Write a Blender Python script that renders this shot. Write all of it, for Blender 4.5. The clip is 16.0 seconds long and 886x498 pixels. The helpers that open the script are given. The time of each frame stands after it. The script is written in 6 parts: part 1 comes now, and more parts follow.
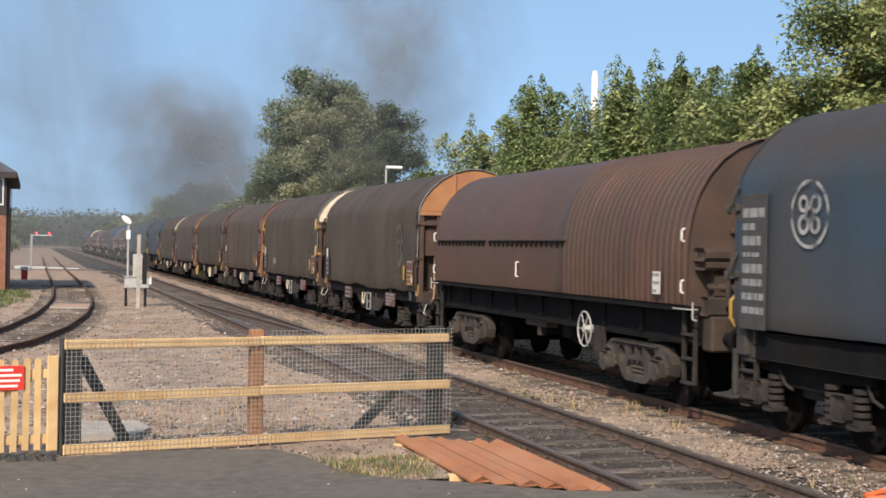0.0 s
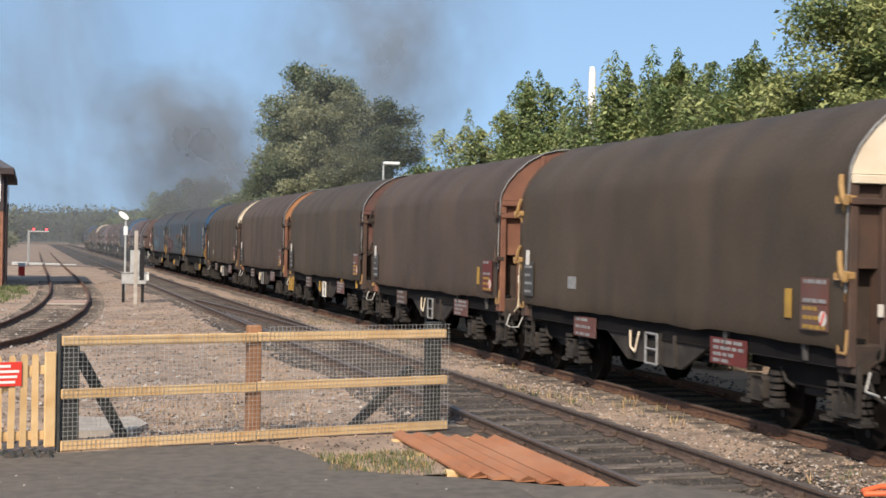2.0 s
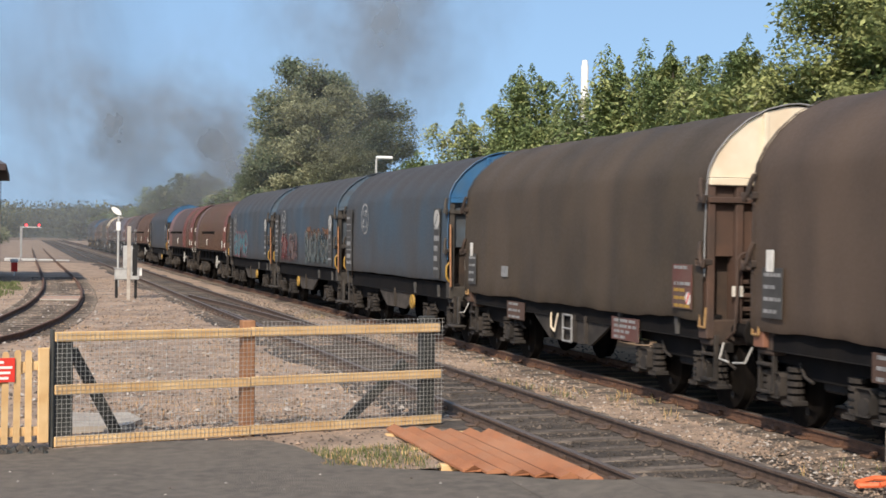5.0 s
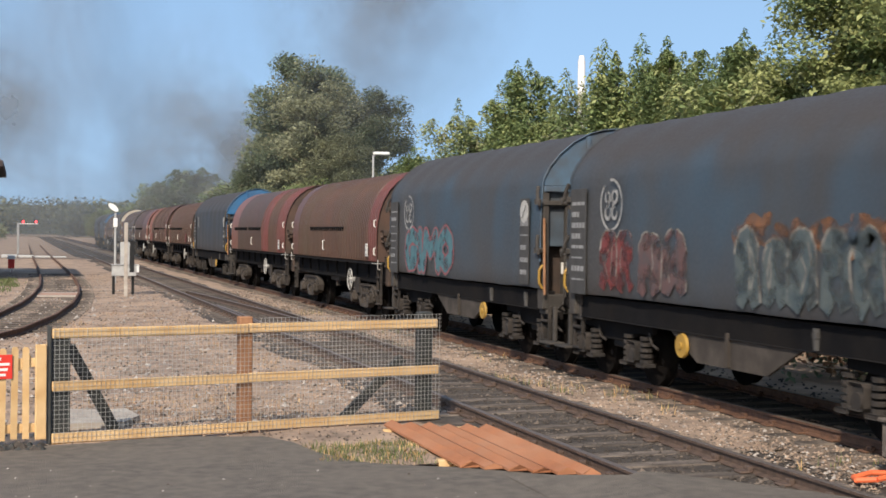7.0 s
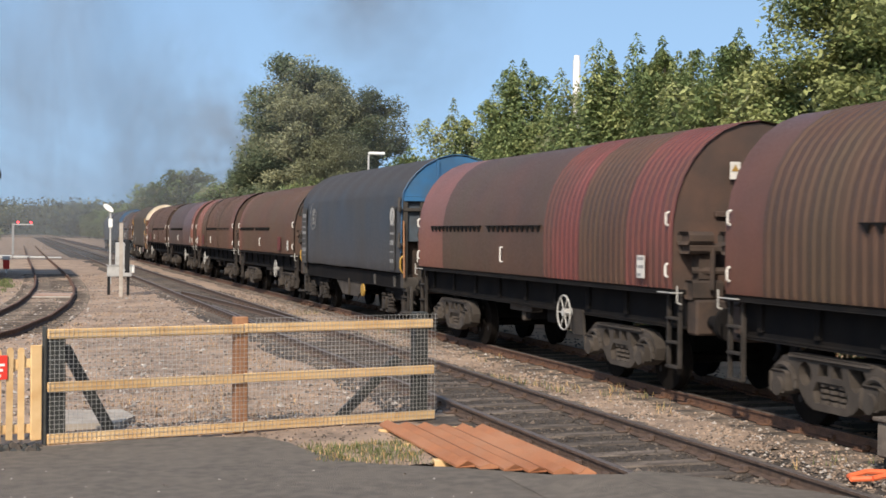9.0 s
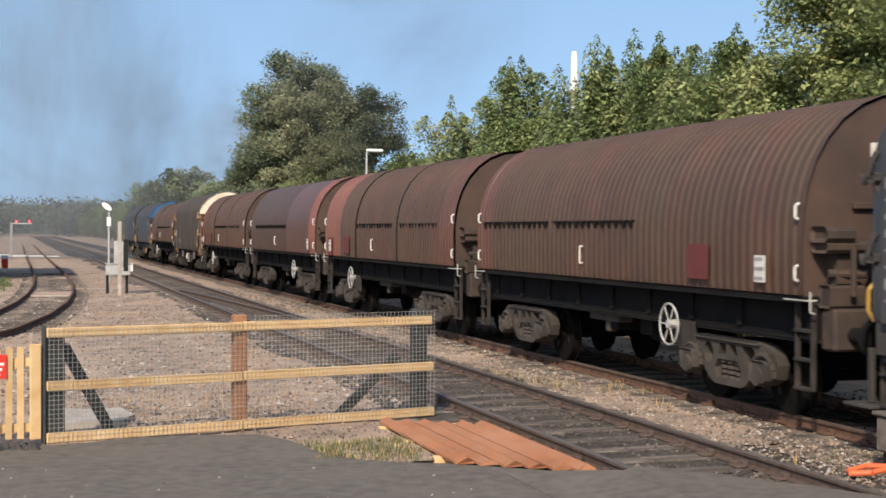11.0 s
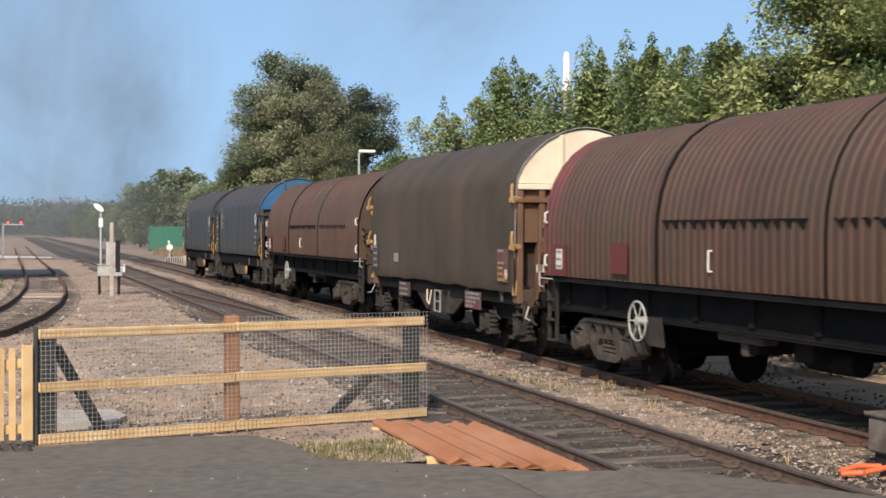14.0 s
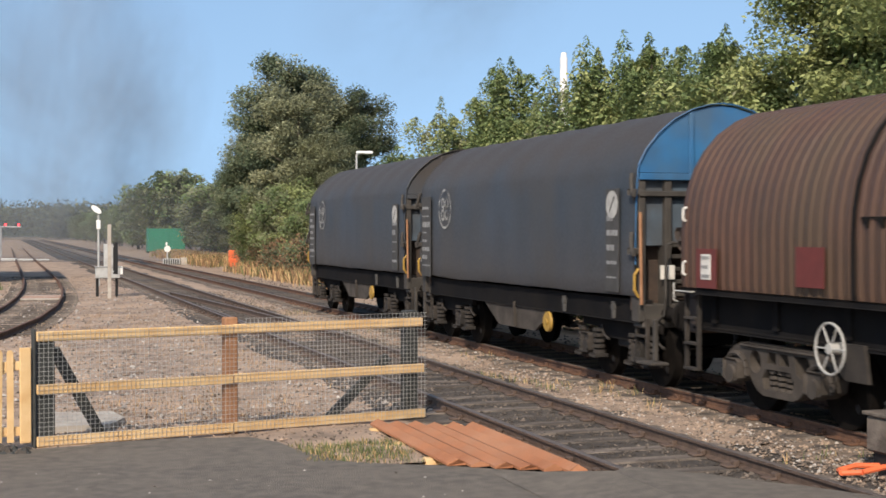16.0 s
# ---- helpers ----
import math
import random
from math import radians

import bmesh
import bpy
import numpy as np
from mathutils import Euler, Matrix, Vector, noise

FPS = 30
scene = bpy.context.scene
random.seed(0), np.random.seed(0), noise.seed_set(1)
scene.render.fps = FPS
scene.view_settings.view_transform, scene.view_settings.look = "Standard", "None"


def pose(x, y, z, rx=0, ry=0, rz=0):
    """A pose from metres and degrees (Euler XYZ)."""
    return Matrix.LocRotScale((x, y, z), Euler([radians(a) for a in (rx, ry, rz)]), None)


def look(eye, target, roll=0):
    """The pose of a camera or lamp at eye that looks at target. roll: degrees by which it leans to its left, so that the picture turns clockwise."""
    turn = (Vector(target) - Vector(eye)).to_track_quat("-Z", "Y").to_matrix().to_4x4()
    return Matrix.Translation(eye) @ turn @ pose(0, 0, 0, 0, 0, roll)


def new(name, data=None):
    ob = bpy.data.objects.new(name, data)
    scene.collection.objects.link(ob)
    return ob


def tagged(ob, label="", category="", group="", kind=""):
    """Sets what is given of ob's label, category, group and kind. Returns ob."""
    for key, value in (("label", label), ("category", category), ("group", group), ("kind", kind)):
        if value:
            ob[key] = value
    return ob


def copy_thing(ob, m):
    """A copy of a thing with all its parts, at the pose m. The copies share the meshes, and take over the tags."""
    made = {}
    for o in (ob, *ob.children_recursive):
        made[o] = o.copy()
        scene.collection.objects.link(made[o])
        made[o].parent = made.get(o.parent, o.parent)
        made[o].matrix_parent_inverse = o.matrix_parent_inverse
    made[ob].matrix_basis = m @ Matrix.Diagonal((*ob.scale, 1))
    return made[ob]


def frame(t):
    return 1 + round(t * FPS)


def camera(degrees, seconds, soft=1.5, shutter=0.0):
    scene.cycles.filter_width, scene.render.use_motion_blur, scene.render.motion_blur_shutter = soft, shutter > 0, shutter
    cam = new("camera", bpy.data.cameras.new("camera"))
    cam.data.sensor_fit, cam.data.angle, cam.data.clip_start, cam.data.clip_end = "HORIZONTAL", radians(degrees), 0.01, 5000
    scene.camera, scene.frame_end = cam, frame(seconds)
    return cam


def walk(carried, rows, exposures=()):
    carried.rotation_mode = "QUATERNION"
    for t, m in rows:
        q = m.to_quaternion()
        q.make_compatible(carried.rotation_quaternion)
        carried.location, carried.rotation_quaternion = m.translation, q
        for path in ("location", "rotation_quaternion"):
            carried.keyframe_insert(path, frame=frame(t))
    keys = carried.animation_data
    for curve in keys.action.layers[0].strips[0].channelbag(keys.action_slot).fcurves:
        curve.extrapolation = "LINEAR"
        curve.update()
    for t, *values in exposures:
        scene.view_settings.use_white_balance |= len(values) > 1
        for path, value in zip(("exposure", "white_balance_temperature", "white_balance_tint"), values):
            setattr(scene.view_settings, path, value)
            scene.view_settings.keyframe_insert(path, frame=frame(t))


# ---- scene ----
from mathutils.geometry import tessellate_polygon

cam = camera(36.18, 16.0, soft=1.6, shutter=0.12)
EYE = (-0.004, 0.006, 2.373)
# seconds, heading clockwise from the track's direction, pitch, lean
HEADINGS = (
    (0.0, 16.734, -0.063, 1.046),
    (0.5, 16.766, -0.121, 1.019),
    (1.0, 16.799, -0.176, 1.058),
    (1.5, 16.794, -0.211, 1.006),
    (2.0, 16.846, -0.237, 1.004),
    (2.5, 16.921, -0.278, 0.978),
    (3.0, 17.007, -0.334, 0.921),
    (3.5, 17.056, -0.386, 0.853),
    (4.0, 17.097, -0.415, 0.831),
    (6.5, 17.201, -0.621, 0.650),
    (7.0, 17.255, -0.659, 0.639),
    (7.5, 17.284, -0.659, 0.631),
    (8.0, 17.321, -0.658, 0.650),
    (8.5, 17.377, -0.658, 0.544),
    (9.0, 17.448, -0.661, 0.542),
    (11.5, 17.574, -0.842, 0.134),
    (12.0, 17.663, -0.867, 0.103),
    (12.5, 17.703, -0.835, 0.134),
    (13.0, 17.748, -0.827, 0.188),
    (13.5, 17.791, -0.805, 0.210),
    (14.0, 17.827, -0.764, 0.184),
    (14.5, 17.853, -0.730, 0.124),
    (15.0, 17.930, -0.723, 0.167),
    (15.5, 17.930, -0.722, 0.137),
    (16.0, 17.918, -0.727, 0.000),
)


def aim(heading, pitch, lean):
    h, p = radians(heading), radians(pitch)
    way = Vector((math.sin(h) * math.cos(p), math.cos(h) * math.cos(p), math.sin(p)))
    return look(EYE, Vector(EYE) + way * 10, lean)


walk(cam, [(t, aim(h, p, r)) for t, h, p, r in HEADINGS], [(0, 0.12, 6700, 12.5), (16, 0.12, 6700, 12.5)])

# ---- light ----
SUN_EL, SUN_AZ = radians(38), math.atan2(-0.56, -0.83)  # azimuth clockwise from +Y
world = bpy.data.worlds.new("sky")
scene.world = world
world.use_nodes = True
wn = world.node_tree
sky = wn.nodes.new("ShaderNodeTexSky")
sky.sky_type, sky.sun_disc = "NISHITA", False
sky.sun_elevation, sky.sun_rotation = SUN_EL, SUN_AZ
sky.air_density, sky.dust_density, sky.ozone_density = 1.0, 1.0, 1.2
co = wn.nodes.new("ShaderNodeTexCoord")
lift = wn.nodes.new("ShaderNodeVectorMath")
lift.operation = "MULTIPLY_ADD"
lift.inputs[1].default_value, lift.inputs[2].default_value = (1, 1, 0.6), (0, 0, 0.3)
unit = wn.nodes.new("ShaderNodeVectorMath")
unit.operation = "NORMALIZE"
wn.links.new(co.outputs["Generated"], lift.inputs[0])
wn.links.new(lift.outputs[0], unit.inputs[0])
wn.links.new(unit.outputs[0], sky.inputs[0])
air = wn.nodes.new("ShaderNodeMix")
air.data_type, air.blend_type = "RGBA", "MULTIPLY"
air.inputs["Factor"].default_value, air.inputs["B"].default_value = 1.0, (0.98, 1.04, 0.98, 1)
wn.links.new(sky.outputs[0], air.inputs["A"])
wn.links.new(air.outputs["Result"], wn.nodes["Background"].inputs[0])
wn.nodes["Background"].inputs[1].default_value = 0.2
to_sun = Vector((math.sin(SUN_AZ) * math.cos(SUN_EL), math.cos(SUN_AZ) * math.cos(SUN_EL), math.sin(SUN_EL)))
sun = new("sun", bpy.data.lights.new("sun", "SUN"))
sun.data.energy, sun.data.angle, sun.data.color = 4.6, radians(0.5), (1.0, 0.89, 0.74)
sun.matrix_world = look((0, 0, 60), Vector((0, 0, 60)) - to_sun)


# ---- materials ----
def mat(name, a, b=None, scale=8.0, rough=0.8, metal=0.0, bump=0.2, grain=60.0, dirt=None, dirt_scale=1.2,
        dirt_amount=0.5, streak=0.0, piece=0.0, island=0.0, spec=0.4, soot=None):
    """Two mixed tones, a coarse layer of dirt or wear, fine relief; streak stretches the dirt upright."""
    m = bpy.data.materials.new(name)
    m.use_nodes = True
    nt = m.node_tree
    n, l = nt.nodes, nt.links
    bs = n["Principled BSDF"]
    bs.inputs["Roughness"].default_value = rough
    bs.inputs["Metallic"].default_value = metal
    bs.inputs["Specular IOR Level"].default_value = spec
    co = n.new("ShaderNodeTexCoord")
    b = b or tuple(c * 0.7 for c in a)

    def tex(s, detail=6.0, vec=None):
        t = n.new("ShaderNodeTexNoise")
        t.inputs["Scale"].default_value, t.inputs["Detail"].default_value = s, detail
        l.new(vec or co.outputs["Object"], t.inputs["Vector"])
        return t

    def mix(x, y, f, how="MIX"):
        q = n.new("ShaderNodeMix")
        q.data_type, q.blend_type = "RGBA", how
        for s, v in ((q.inputs["Factor"], f), (q.inputs["A"], x), (q.inputs["B"], y)):
            if isinstance(v, (tuple, float, int)):
                s.default_value = (*v, 1) if isinstance(v, tuple) else v
            else:
                l.new(v, s)
        return q.outputs["Result"]

    def ramp(sock, lo, hi, top=1.0):
        r = n.new("ShaderNodeMapRange")
        r.inputs["From Min"].default_value, r.inputs["From Max"].default_value = lo, hi
        r.inputs["To Max"].default_value = top
        l.new(sock, r.inputs["Value"])
        return r.outputs["Result"]

    t1 = tex(scale)
    col = mix(a, b, ramp(t1.outputs["Fac"], 0.35, 0.65))
    if dirt:
        vec = None
        if streak:
            mp = n.new("ShaderNodeMapping")
            mp.inputs["Scale"].default_value = (1, 1, 1 / streak)
            l.new(co.outputs["Object"], mp.inputs["Vector"])
            vec = mp.outputs["Vector"]
        col = mix(col, dirt, ramp(tex(dirt_scale, 5.0, vec).outputs["Fac"], 0.4, 0.66, dirt_amount))
    if soot:  # soot settled on the roof, thinning out over the shoulder
        sp = n.new("ShaderNodeSeparateXYZ")
        l.new(co.outputs["Object"], sp.inputs[0])
        wob = n.new("ShaderNodeMath")
        wob.operation = "MULTIPLY_ADD"
        wob.inputs[1].default_value = 0.9
        l.new(tex(1.3, 5.0).outputs["Fac"], wob.inputs[0])
        l.new(sp.outputs["Z"], wob.inputs[2])
        col = mix(col, soot, ramp(wob.outputs[0], 3.3, 4.0, 0.92))
        low = n.new("ShaderNodeMath")
        low.operation = "MULTIPLY"
        low.inputs[1].default_value = -1.0
        l.new(wob.outputs[0], low.inputs[0])
        col = mix(col, tuple(c * 1.25 for c in soot), ramp(low.outputs[0], -2.9, -1.9, 0.5))
    if piece or island:
        if piece:
            src = n.new("ShaderNodeObjectInfo").outputs["Random"]
        else:
            src = n.new("ShaderNodeNewGeometry").outputs["Random Per Island"]
        hv = n.new("ShaderNodeHueSaturation")
        k = piece or island
        r = n.new("ShaderNodeMapRange")
        r.inputs["To Min"].default_value, r.inputs["To Max"].default_value = 1 - k, 1 + k
        l.new(src, r.inputs["Value"])
        l.new(r.outputs["Result"], hv.inputs["Value"])
        l.new(col, hv.inputs["Color"])
        col = hv.outputs["Color"]
    l.new(col, bs.inputs["Base Color"])
    fine = tex(grain, 8.0)
    l.new(ramp(fine.outputs["Fac"], 0.2, 0.8, 0.24), bs.inputs["Roughness"])
    bs.inputs["Roughness"].default_value = rough
    ra = n.new("ShaderNodeMath")
    ra.operation = "ADD"
    ra.inputs[1].default_value = rough - 0.12
    l.new(bs.inputs["Roughness"].links[0].from_socket, ra.inputs[0])
    l.new(ra.outputs[0], bs.inputs["Roughness"])
    if bump:
        bp = n.new("ShaderNodeBump")
        bp.inputs["Strength"].default_value, bp.inputs["Distance"].default_value = bump, 0.02
        l.new(fine.outputs["Fac"], bp.inputs["Height"])
        l.new(bp.outputs["Normal"], bs.inputs["Normal"])
    return m


M = {}
M["soil"] = mat("soil", (0.335, 0.245, 0.182), (0.175, 0.13, 0.1), 2.3, 0.95, bump=1.0, grain=14, dirt=(0.42, 0.305, 0.22), dirt_scale=0.6, dirt_amount=0.75)
M["ballast"] = mat("ballast", (0.235, 0.175, 0.132), (0.12, 0.094, 0.075), 9, 0.95, bump=1.0, grain=26, dirt=(0.15, 0.116, 0.09), dirt_scale=0.7, dirt_amount=0.7)
M["ballast_dark"] = mat("ballast_dark", (0.09, 0.0742, 0.0612), (0.0432, 0.036, 0.031), 9, 0.95, bump=1.0, grain=26, dirt=(0.0324, 0.0274, 0.0238), dirt_scale=0.7, dirt_amount=0.8)
M["ballast_black"] = mat("ballast_black", (0.028, 0.0238, 0.021), (0.014, 0.0126, 0.0119), 6, 0.8, bump=0.8, grain=26)
M["stone"] = mat("stone", (0.136, 0.11, 0.0898), (0.0776, 0.0618, 0.0514), 5, 0.9, bump=0.3, island=0.55)
M["pale_stone"] = mat("pale_stone", (0.379, 0.345, 0.312), (0.275, 0.244, 0.219), 6, 0.85, bump=0.3, island=0.25)
M["asphalt"] = mat("asphalt", (0.142, 0.122, 0.102), (0.092, 0.08, 0.068), 7, 0.92, bump=0.6, grain=70, dirt=(0.15, 0.128, 0.106), dirt_scale=0.8, dirt_amount=0.6)
M["rail"] = mat("rail", (0.12, 0.0818, 0.0627), (0.078, 0.0539, 0.0428), 9, 0.75, 0.2, 0.25, 40)
M["rust_rail"] = mat("rust_rail", (0.136, 0.0714, 0.0442), (0.0816, 0.0442, 0.0306), 9, 0.8, 0.1, 0.25, 40)
M["rail_head"] = mat("rail_head", (0.2, 0.165, 0.145), (0.13, 0.108, 0.094), 20, 0.55, 0.5, 0.05)
M["sleeper"] = mat("sleeper", (0.172, 0.142, 0.117), (0.105, 0.0853, 0.0717), 6, 0.9, bump=0.6, grain=25, dirt=(0.0461, 0.0366, 0.0298), dirt_scale=2, dirt_amount=0.85, piece=0.25)
M["pine"] = mat("pine", (0.62, 0.41, 0.2), (0.52, 0.32, 0.14), 4, 0.7, bump=0.15, grain=30, dirt=(0.68, 0.5, 0.28), dirt_scale=2.5, dirt_amount=0.6, piece=0.08)
M["brown_post"] = mat("brown_post", (0.33, 0.17, 0.09), (0.25, 0.12, 0.06), 6, 0.8, bump=0.2, grain=30)
M["dark_post"] = mat("dark_post", (0.045, 0.047, 0.045), (0.028, 0.03, 0.028), 8, 0.8, bump=0.3, grain=40)
M["mesh_wire"] = mat("mesh_wire", (0.5, 0.49, 0.46), (0.36, 0.35, 0.33), 9, 0.55, 0.6, 0)
M["rust_plate"] = mat("rust_plate", (0.357, 0.145, 0.068), (0.264, 0.102, 0.0467), 3, 0.85, 0.0, 0.4, 30, dirt=(0.391, 0.204, 0.119), dirt_scale=1.5, dirt_amount=0.6)


def leafy(name, a, b):
    """Leaves: light shines through them."""
    m = mat(name, a, b, 0.45, 0.5, bump=0, island=0.32, spec=0.3)
    n, l = m.node_tree.nodes, m.node_tree.links
    bs, out = n["Principled BSDF"], n["Material Output"]
    tr = n.new("ShaderNodeBsdfTranslucent")
    l.new(bs.inputs["Base Color"].links[0].from_socket, tr.inputs["Color"])
    mx = n.new("ShaderNodeMixShader")
    mx.inputs[0].default_value = 0.32
    l.new(bs.outputs[0], mx.inputs[1])
    l.new(tr.outputs[0], mx.inputs[2])
    l.new(mx.outputs[0], out.inputs["Surface"])
    return m


M["leaf"] = leafy("leaf", (0.2, 0.25, 0.1), (0.13, 0.18, 0.075))
M["leaf_light"] = leafy("leaf_light", (0.34, 0.36, 0.15), (0.23, 0.27, 0.11))
M["leaf_dull"] = leafy("leaf_dull", (0.225, 0.23, 0.13), (0.16, 0.172, 0.1))
M["leaf_dark"] = leafy("leaf_dark", (0.145, 0.178, 0.105), (0.1, 0.13, 0.075))
M["leaf_grey"] = leafy("leaf_grey", (0.34, 0.34, 0.2), (0.25, 0.26, 0.155))
M["woods_dark"] = mat("woods_dark", (0.07, 0.085, 0.06), (0.045, 0.058, 0.045), 0.1, 0.9, bump=0, island=0.3)
M["bark"] = mat("bark", (0.13, 0.105, 0.08), (0.07, 0.058, 0.045), 9, 0.9, bump=0.6, grain=20)
M["dry_grass"] = mat("dry_grass", (0.46, 0.33, 0.17), (0.36, 0.22, 0.1), 2, 0.9, bump=0, island=0.4)
M["grass"] = mat("grass", (0.12, 0.14, 0.055), (0.085, 0.1, 0.04), 2, 0.9, bump=0, island=0.4)
M["bramble"] = mat("bramble", (0.24, 0.12, 0.07), (0.15, 0.095, 0.05), 1, 0.85, bump=0, island=0.5)
M["white_paint"] = mat("white_paint", (0.78, 0.77, 0.74), (0.7, 0.69, 0.66), 5, 0.6, bump=0.05)
M["grey_paint"] = mat("grey_paint", (0.42, 0.42, 0.41), (0.33, 0.33, 0.32), 5, 0.6, bump=0.05)
M["dark_metal"] = mat("dark_metal", (0.015, 0.015, 0.016), (0.009, 0.009, 0.01), 6, 0.7, 0.2, 0.2)
M["red_sign"] = mat("red_sign", (0.7, 0.045, 0.03), (0.62, 0.04, 0.025), 3, 0.5, bump=0)
M["green_steel"] = mat("green_steel", (0.02, 0.2, 0.12), (0.016, 0.16, 0.1), 3, 0.6, bump=0.05)
M["orange_plastic"] = mat("orange_plastic", (0.75, 0.16, 0.06), (0.65, 0.13, 0.05), 3, 0.6, bump=0.05)
M["brick"] = mat("brick", (0.26, 0.12, 0.075), (0.18, 0.085, 0.055), 4, 0.9, bump=0.4, piece=0.15)
M["dark_timber"] = mat("dark_timber", (0.05, 0.035, 0.035), (0.035, 0.025, 0.025), 5, 0.7, bump=0.2)
M["slate"] = mat("slate", (0.1, 0.1, 0.11), (0.065, 0.065, 0.075), 4, 0.6, bump=0.3)
M["concrete"] = mat("concrete", (0.42, 0.38, 0.33), (0.32, 0.28, 0.24), 4, 0.9, bump=0.4, grain=30)
# train
DUST = (0.105, 0.088, 0.072)
M["tarp_olive"] = mat("tarp_olive", (0.058, 0.0425, 0.028), (0.042, 0.0312, 0.0215), 1.6, 0.7, bump=0.14, grain=20, dirt=(0.075, 0.0535, 0.036), dirt_scale=0.9, dirt_amount=0.9, streak=3.5)
M["tarp_brown"] = mat("tarp_brown", (0.068, 0.047, 0.034), (0.05, 0.0355, 0.0262), 1.6, 0.7, bump=0.14, grain=20, dirt=(0.086, 0.059, 0.042), dirt_scale=0.8, dirt_amount=0.9, streak=3.5)
M["tarp_slate"] = mat("tarp_slate", (0.042, 0.052, 0.068), (0.034, 0.043, 0.055), 1.0, 0.65, bump=0.12, grain=20, dirt=(0.05, 0.049, 0.049), dirt_scale=0.8, dirt_amount=0.7, streak=3, soot=(0.047, 0.039, 0.034))
M["tarp_blue"] = mat("tarp_blue", (0.0235, 0.0585, 0.0929), (0.0253, 0.0468, 0.0682), 0.8, 0.62, bump=0.12, grain=20, dirt=(0.0505, 0.0429, 0.0374), dirt_scale=0.7, dirt_amount=0.7, streak=2.5, soot=(0.0438, 0.0359, 0.0302))
M["tarp_mid"] = mat("tarp_mid", (0.039, 0.067, 0.095), (0.041, 0.055, 0.071), 0.8, 0.62, bump=0.12, grain=20, dirt=(0.0508, 0.0464, 0.0432), dirt_scale=0.7, dirt_amount=0.8, streak=2.5, soot=(0.0486, 0.041, 0.0356))
M["end_dusty"] = mat("end_dusty", (0.075, 0.13, 0.19), (0.06, 0.1, 0.145), 2, 0.6, bump=0.05, dirt=(0.07, 0.065, 0.06), dirt_scale=2.0, dirt_amount=0.7)
M["steel_brown"] = mat("steel_brown", (0.094, 0.0505, 0.035), (0.07, 0.0405, 0.03), 1.2, 0.5, bump=0.08, grain=25, dirt=(0.0759, 0.051, 0.0336), dirt_scale=0.8, dirt_amount=0.85, streak=3, spec=0.26)
M["steel_red"] = mat("steel_red", (0.15, 0.047, 0.041), (0.115, 0.0395, 0.034), 1.2, 0.48, bump=0.08, grain=25, dirt=(0.086, 0.046, 0.034), dirt_scale=1.2, dirt_amount=0.75, streak=3, spec=0.3)
M["steel_pink"] = mat("steel_pink", (0.205, 0.077, 0.056), (0.155, 0.063, 0.046), 1.2, 0.42, bump=0.08, grain=25, dirt=(0.161, 0.0702, 0.0461), dirt_scale=1.2, dirt_amount=0.6, streak=3)
M["steel_warm"] = mat("steel_warm", (0.12, 0.053, 0.038), (0.09, 0.0435, 0.032), 1.2, 0.42, bump=0.08, grain=25, dirt=(0.0987, 0.0515, 0.0345), dirt_scale=0.8, dirt_amount=0.7, streak=3, spec=0.28)
M["end_white"] = mat("end_white", (0.707, 0.642, 0.512), (0.614, 0.521, 0.391), 2, 0.6, bump=0.05, dirt=(0.558, 0.391, 0.233), dirt_scale=1.5, dirt_amount=0.4)
M["end_orange"] = mat("end_orange", (0.4, 0.19, 0.08), (0.3, 0.135, 0.06), 2, 0.6, bump=0.05, dirt=(0.3, 0.13, 0.07), dirt_scale=1.5, dirt_amount=0.6)
M["end_rust"] = mat("end_rust", (0.215, 0.098, 0.06), (0.15, 0.066, 0.042), 2, 0.7, bump=0.1, dirt=(0.115, 0.0504, 0.036), dirt_scale=1.5, dirt_amount=0.6)
M["end_maroon"] = mat("end_maroon", (0.13, 0.05, 0.04), (0.09, 0.04, 0.034), 2, 0.7, bump=0.1, dirt=DUST, dirt_scale=1.5, dirt_amount=0.6)
M["end_mustard"] = mat("end_mustard", (0.33, 0.2, 0.075), (0.24, 0.14, 0.06), 3, 0.7, bump=0.1)
M["end_blue"] = mat("end_blue", (0.0273, 0.125, 0.265), (0.0234, 0.0936, 0.203), 2, 0.5, bump=0.05, dirt=(0.0624, 0.0936, 0.125), dirt_scale=1.5, dirt_amount=0.6)
M["end_rust_dark"] = mat("end_rust_dark", (0.135, 0.075, 0.045), (0.09, 0.052, 0.034), 2, 0.7, bump=0.1, dirt=(0.19, 0.09, 0.045), dirt_scale=1.2, dirt_amount=0.6)
M["rail_pink"] = mat("rail_pink", (0.5, 0.31, 0.22), (0.4, 0.24, 0.17), 6, 0.6, bump=0)
M["bracket_dark"] = mat("bracket_dark", (0.045, 0.032, 0.026), (0.028, 0.022, 0.019), 4, 0.85, bump=0.2, dirt=(0.09, 0.055, 0.038), dirt_scale=3, dirt_amount=0.5)
M["end_brown"] = mat("end_brown", (0.088, 0.05, 0.036), (0.06, 0.038, 0.03), 2, 0.75, bump=0.1, dirt=(0.039, 0.0312, 0.0265), dirt_scale=1.5, dirt_amount=0.7)
M["frame_black"] = mat("frame_black", (0.0119, 0.0115, 0.0123), (0.00765, 0.00765, 0.0085), 2, 0.85, bump=0.1, spec=0.06, dirt=(0.017, 0.0145, 0.0127), dirt_scale=1.5, dirt_amount=0.6)
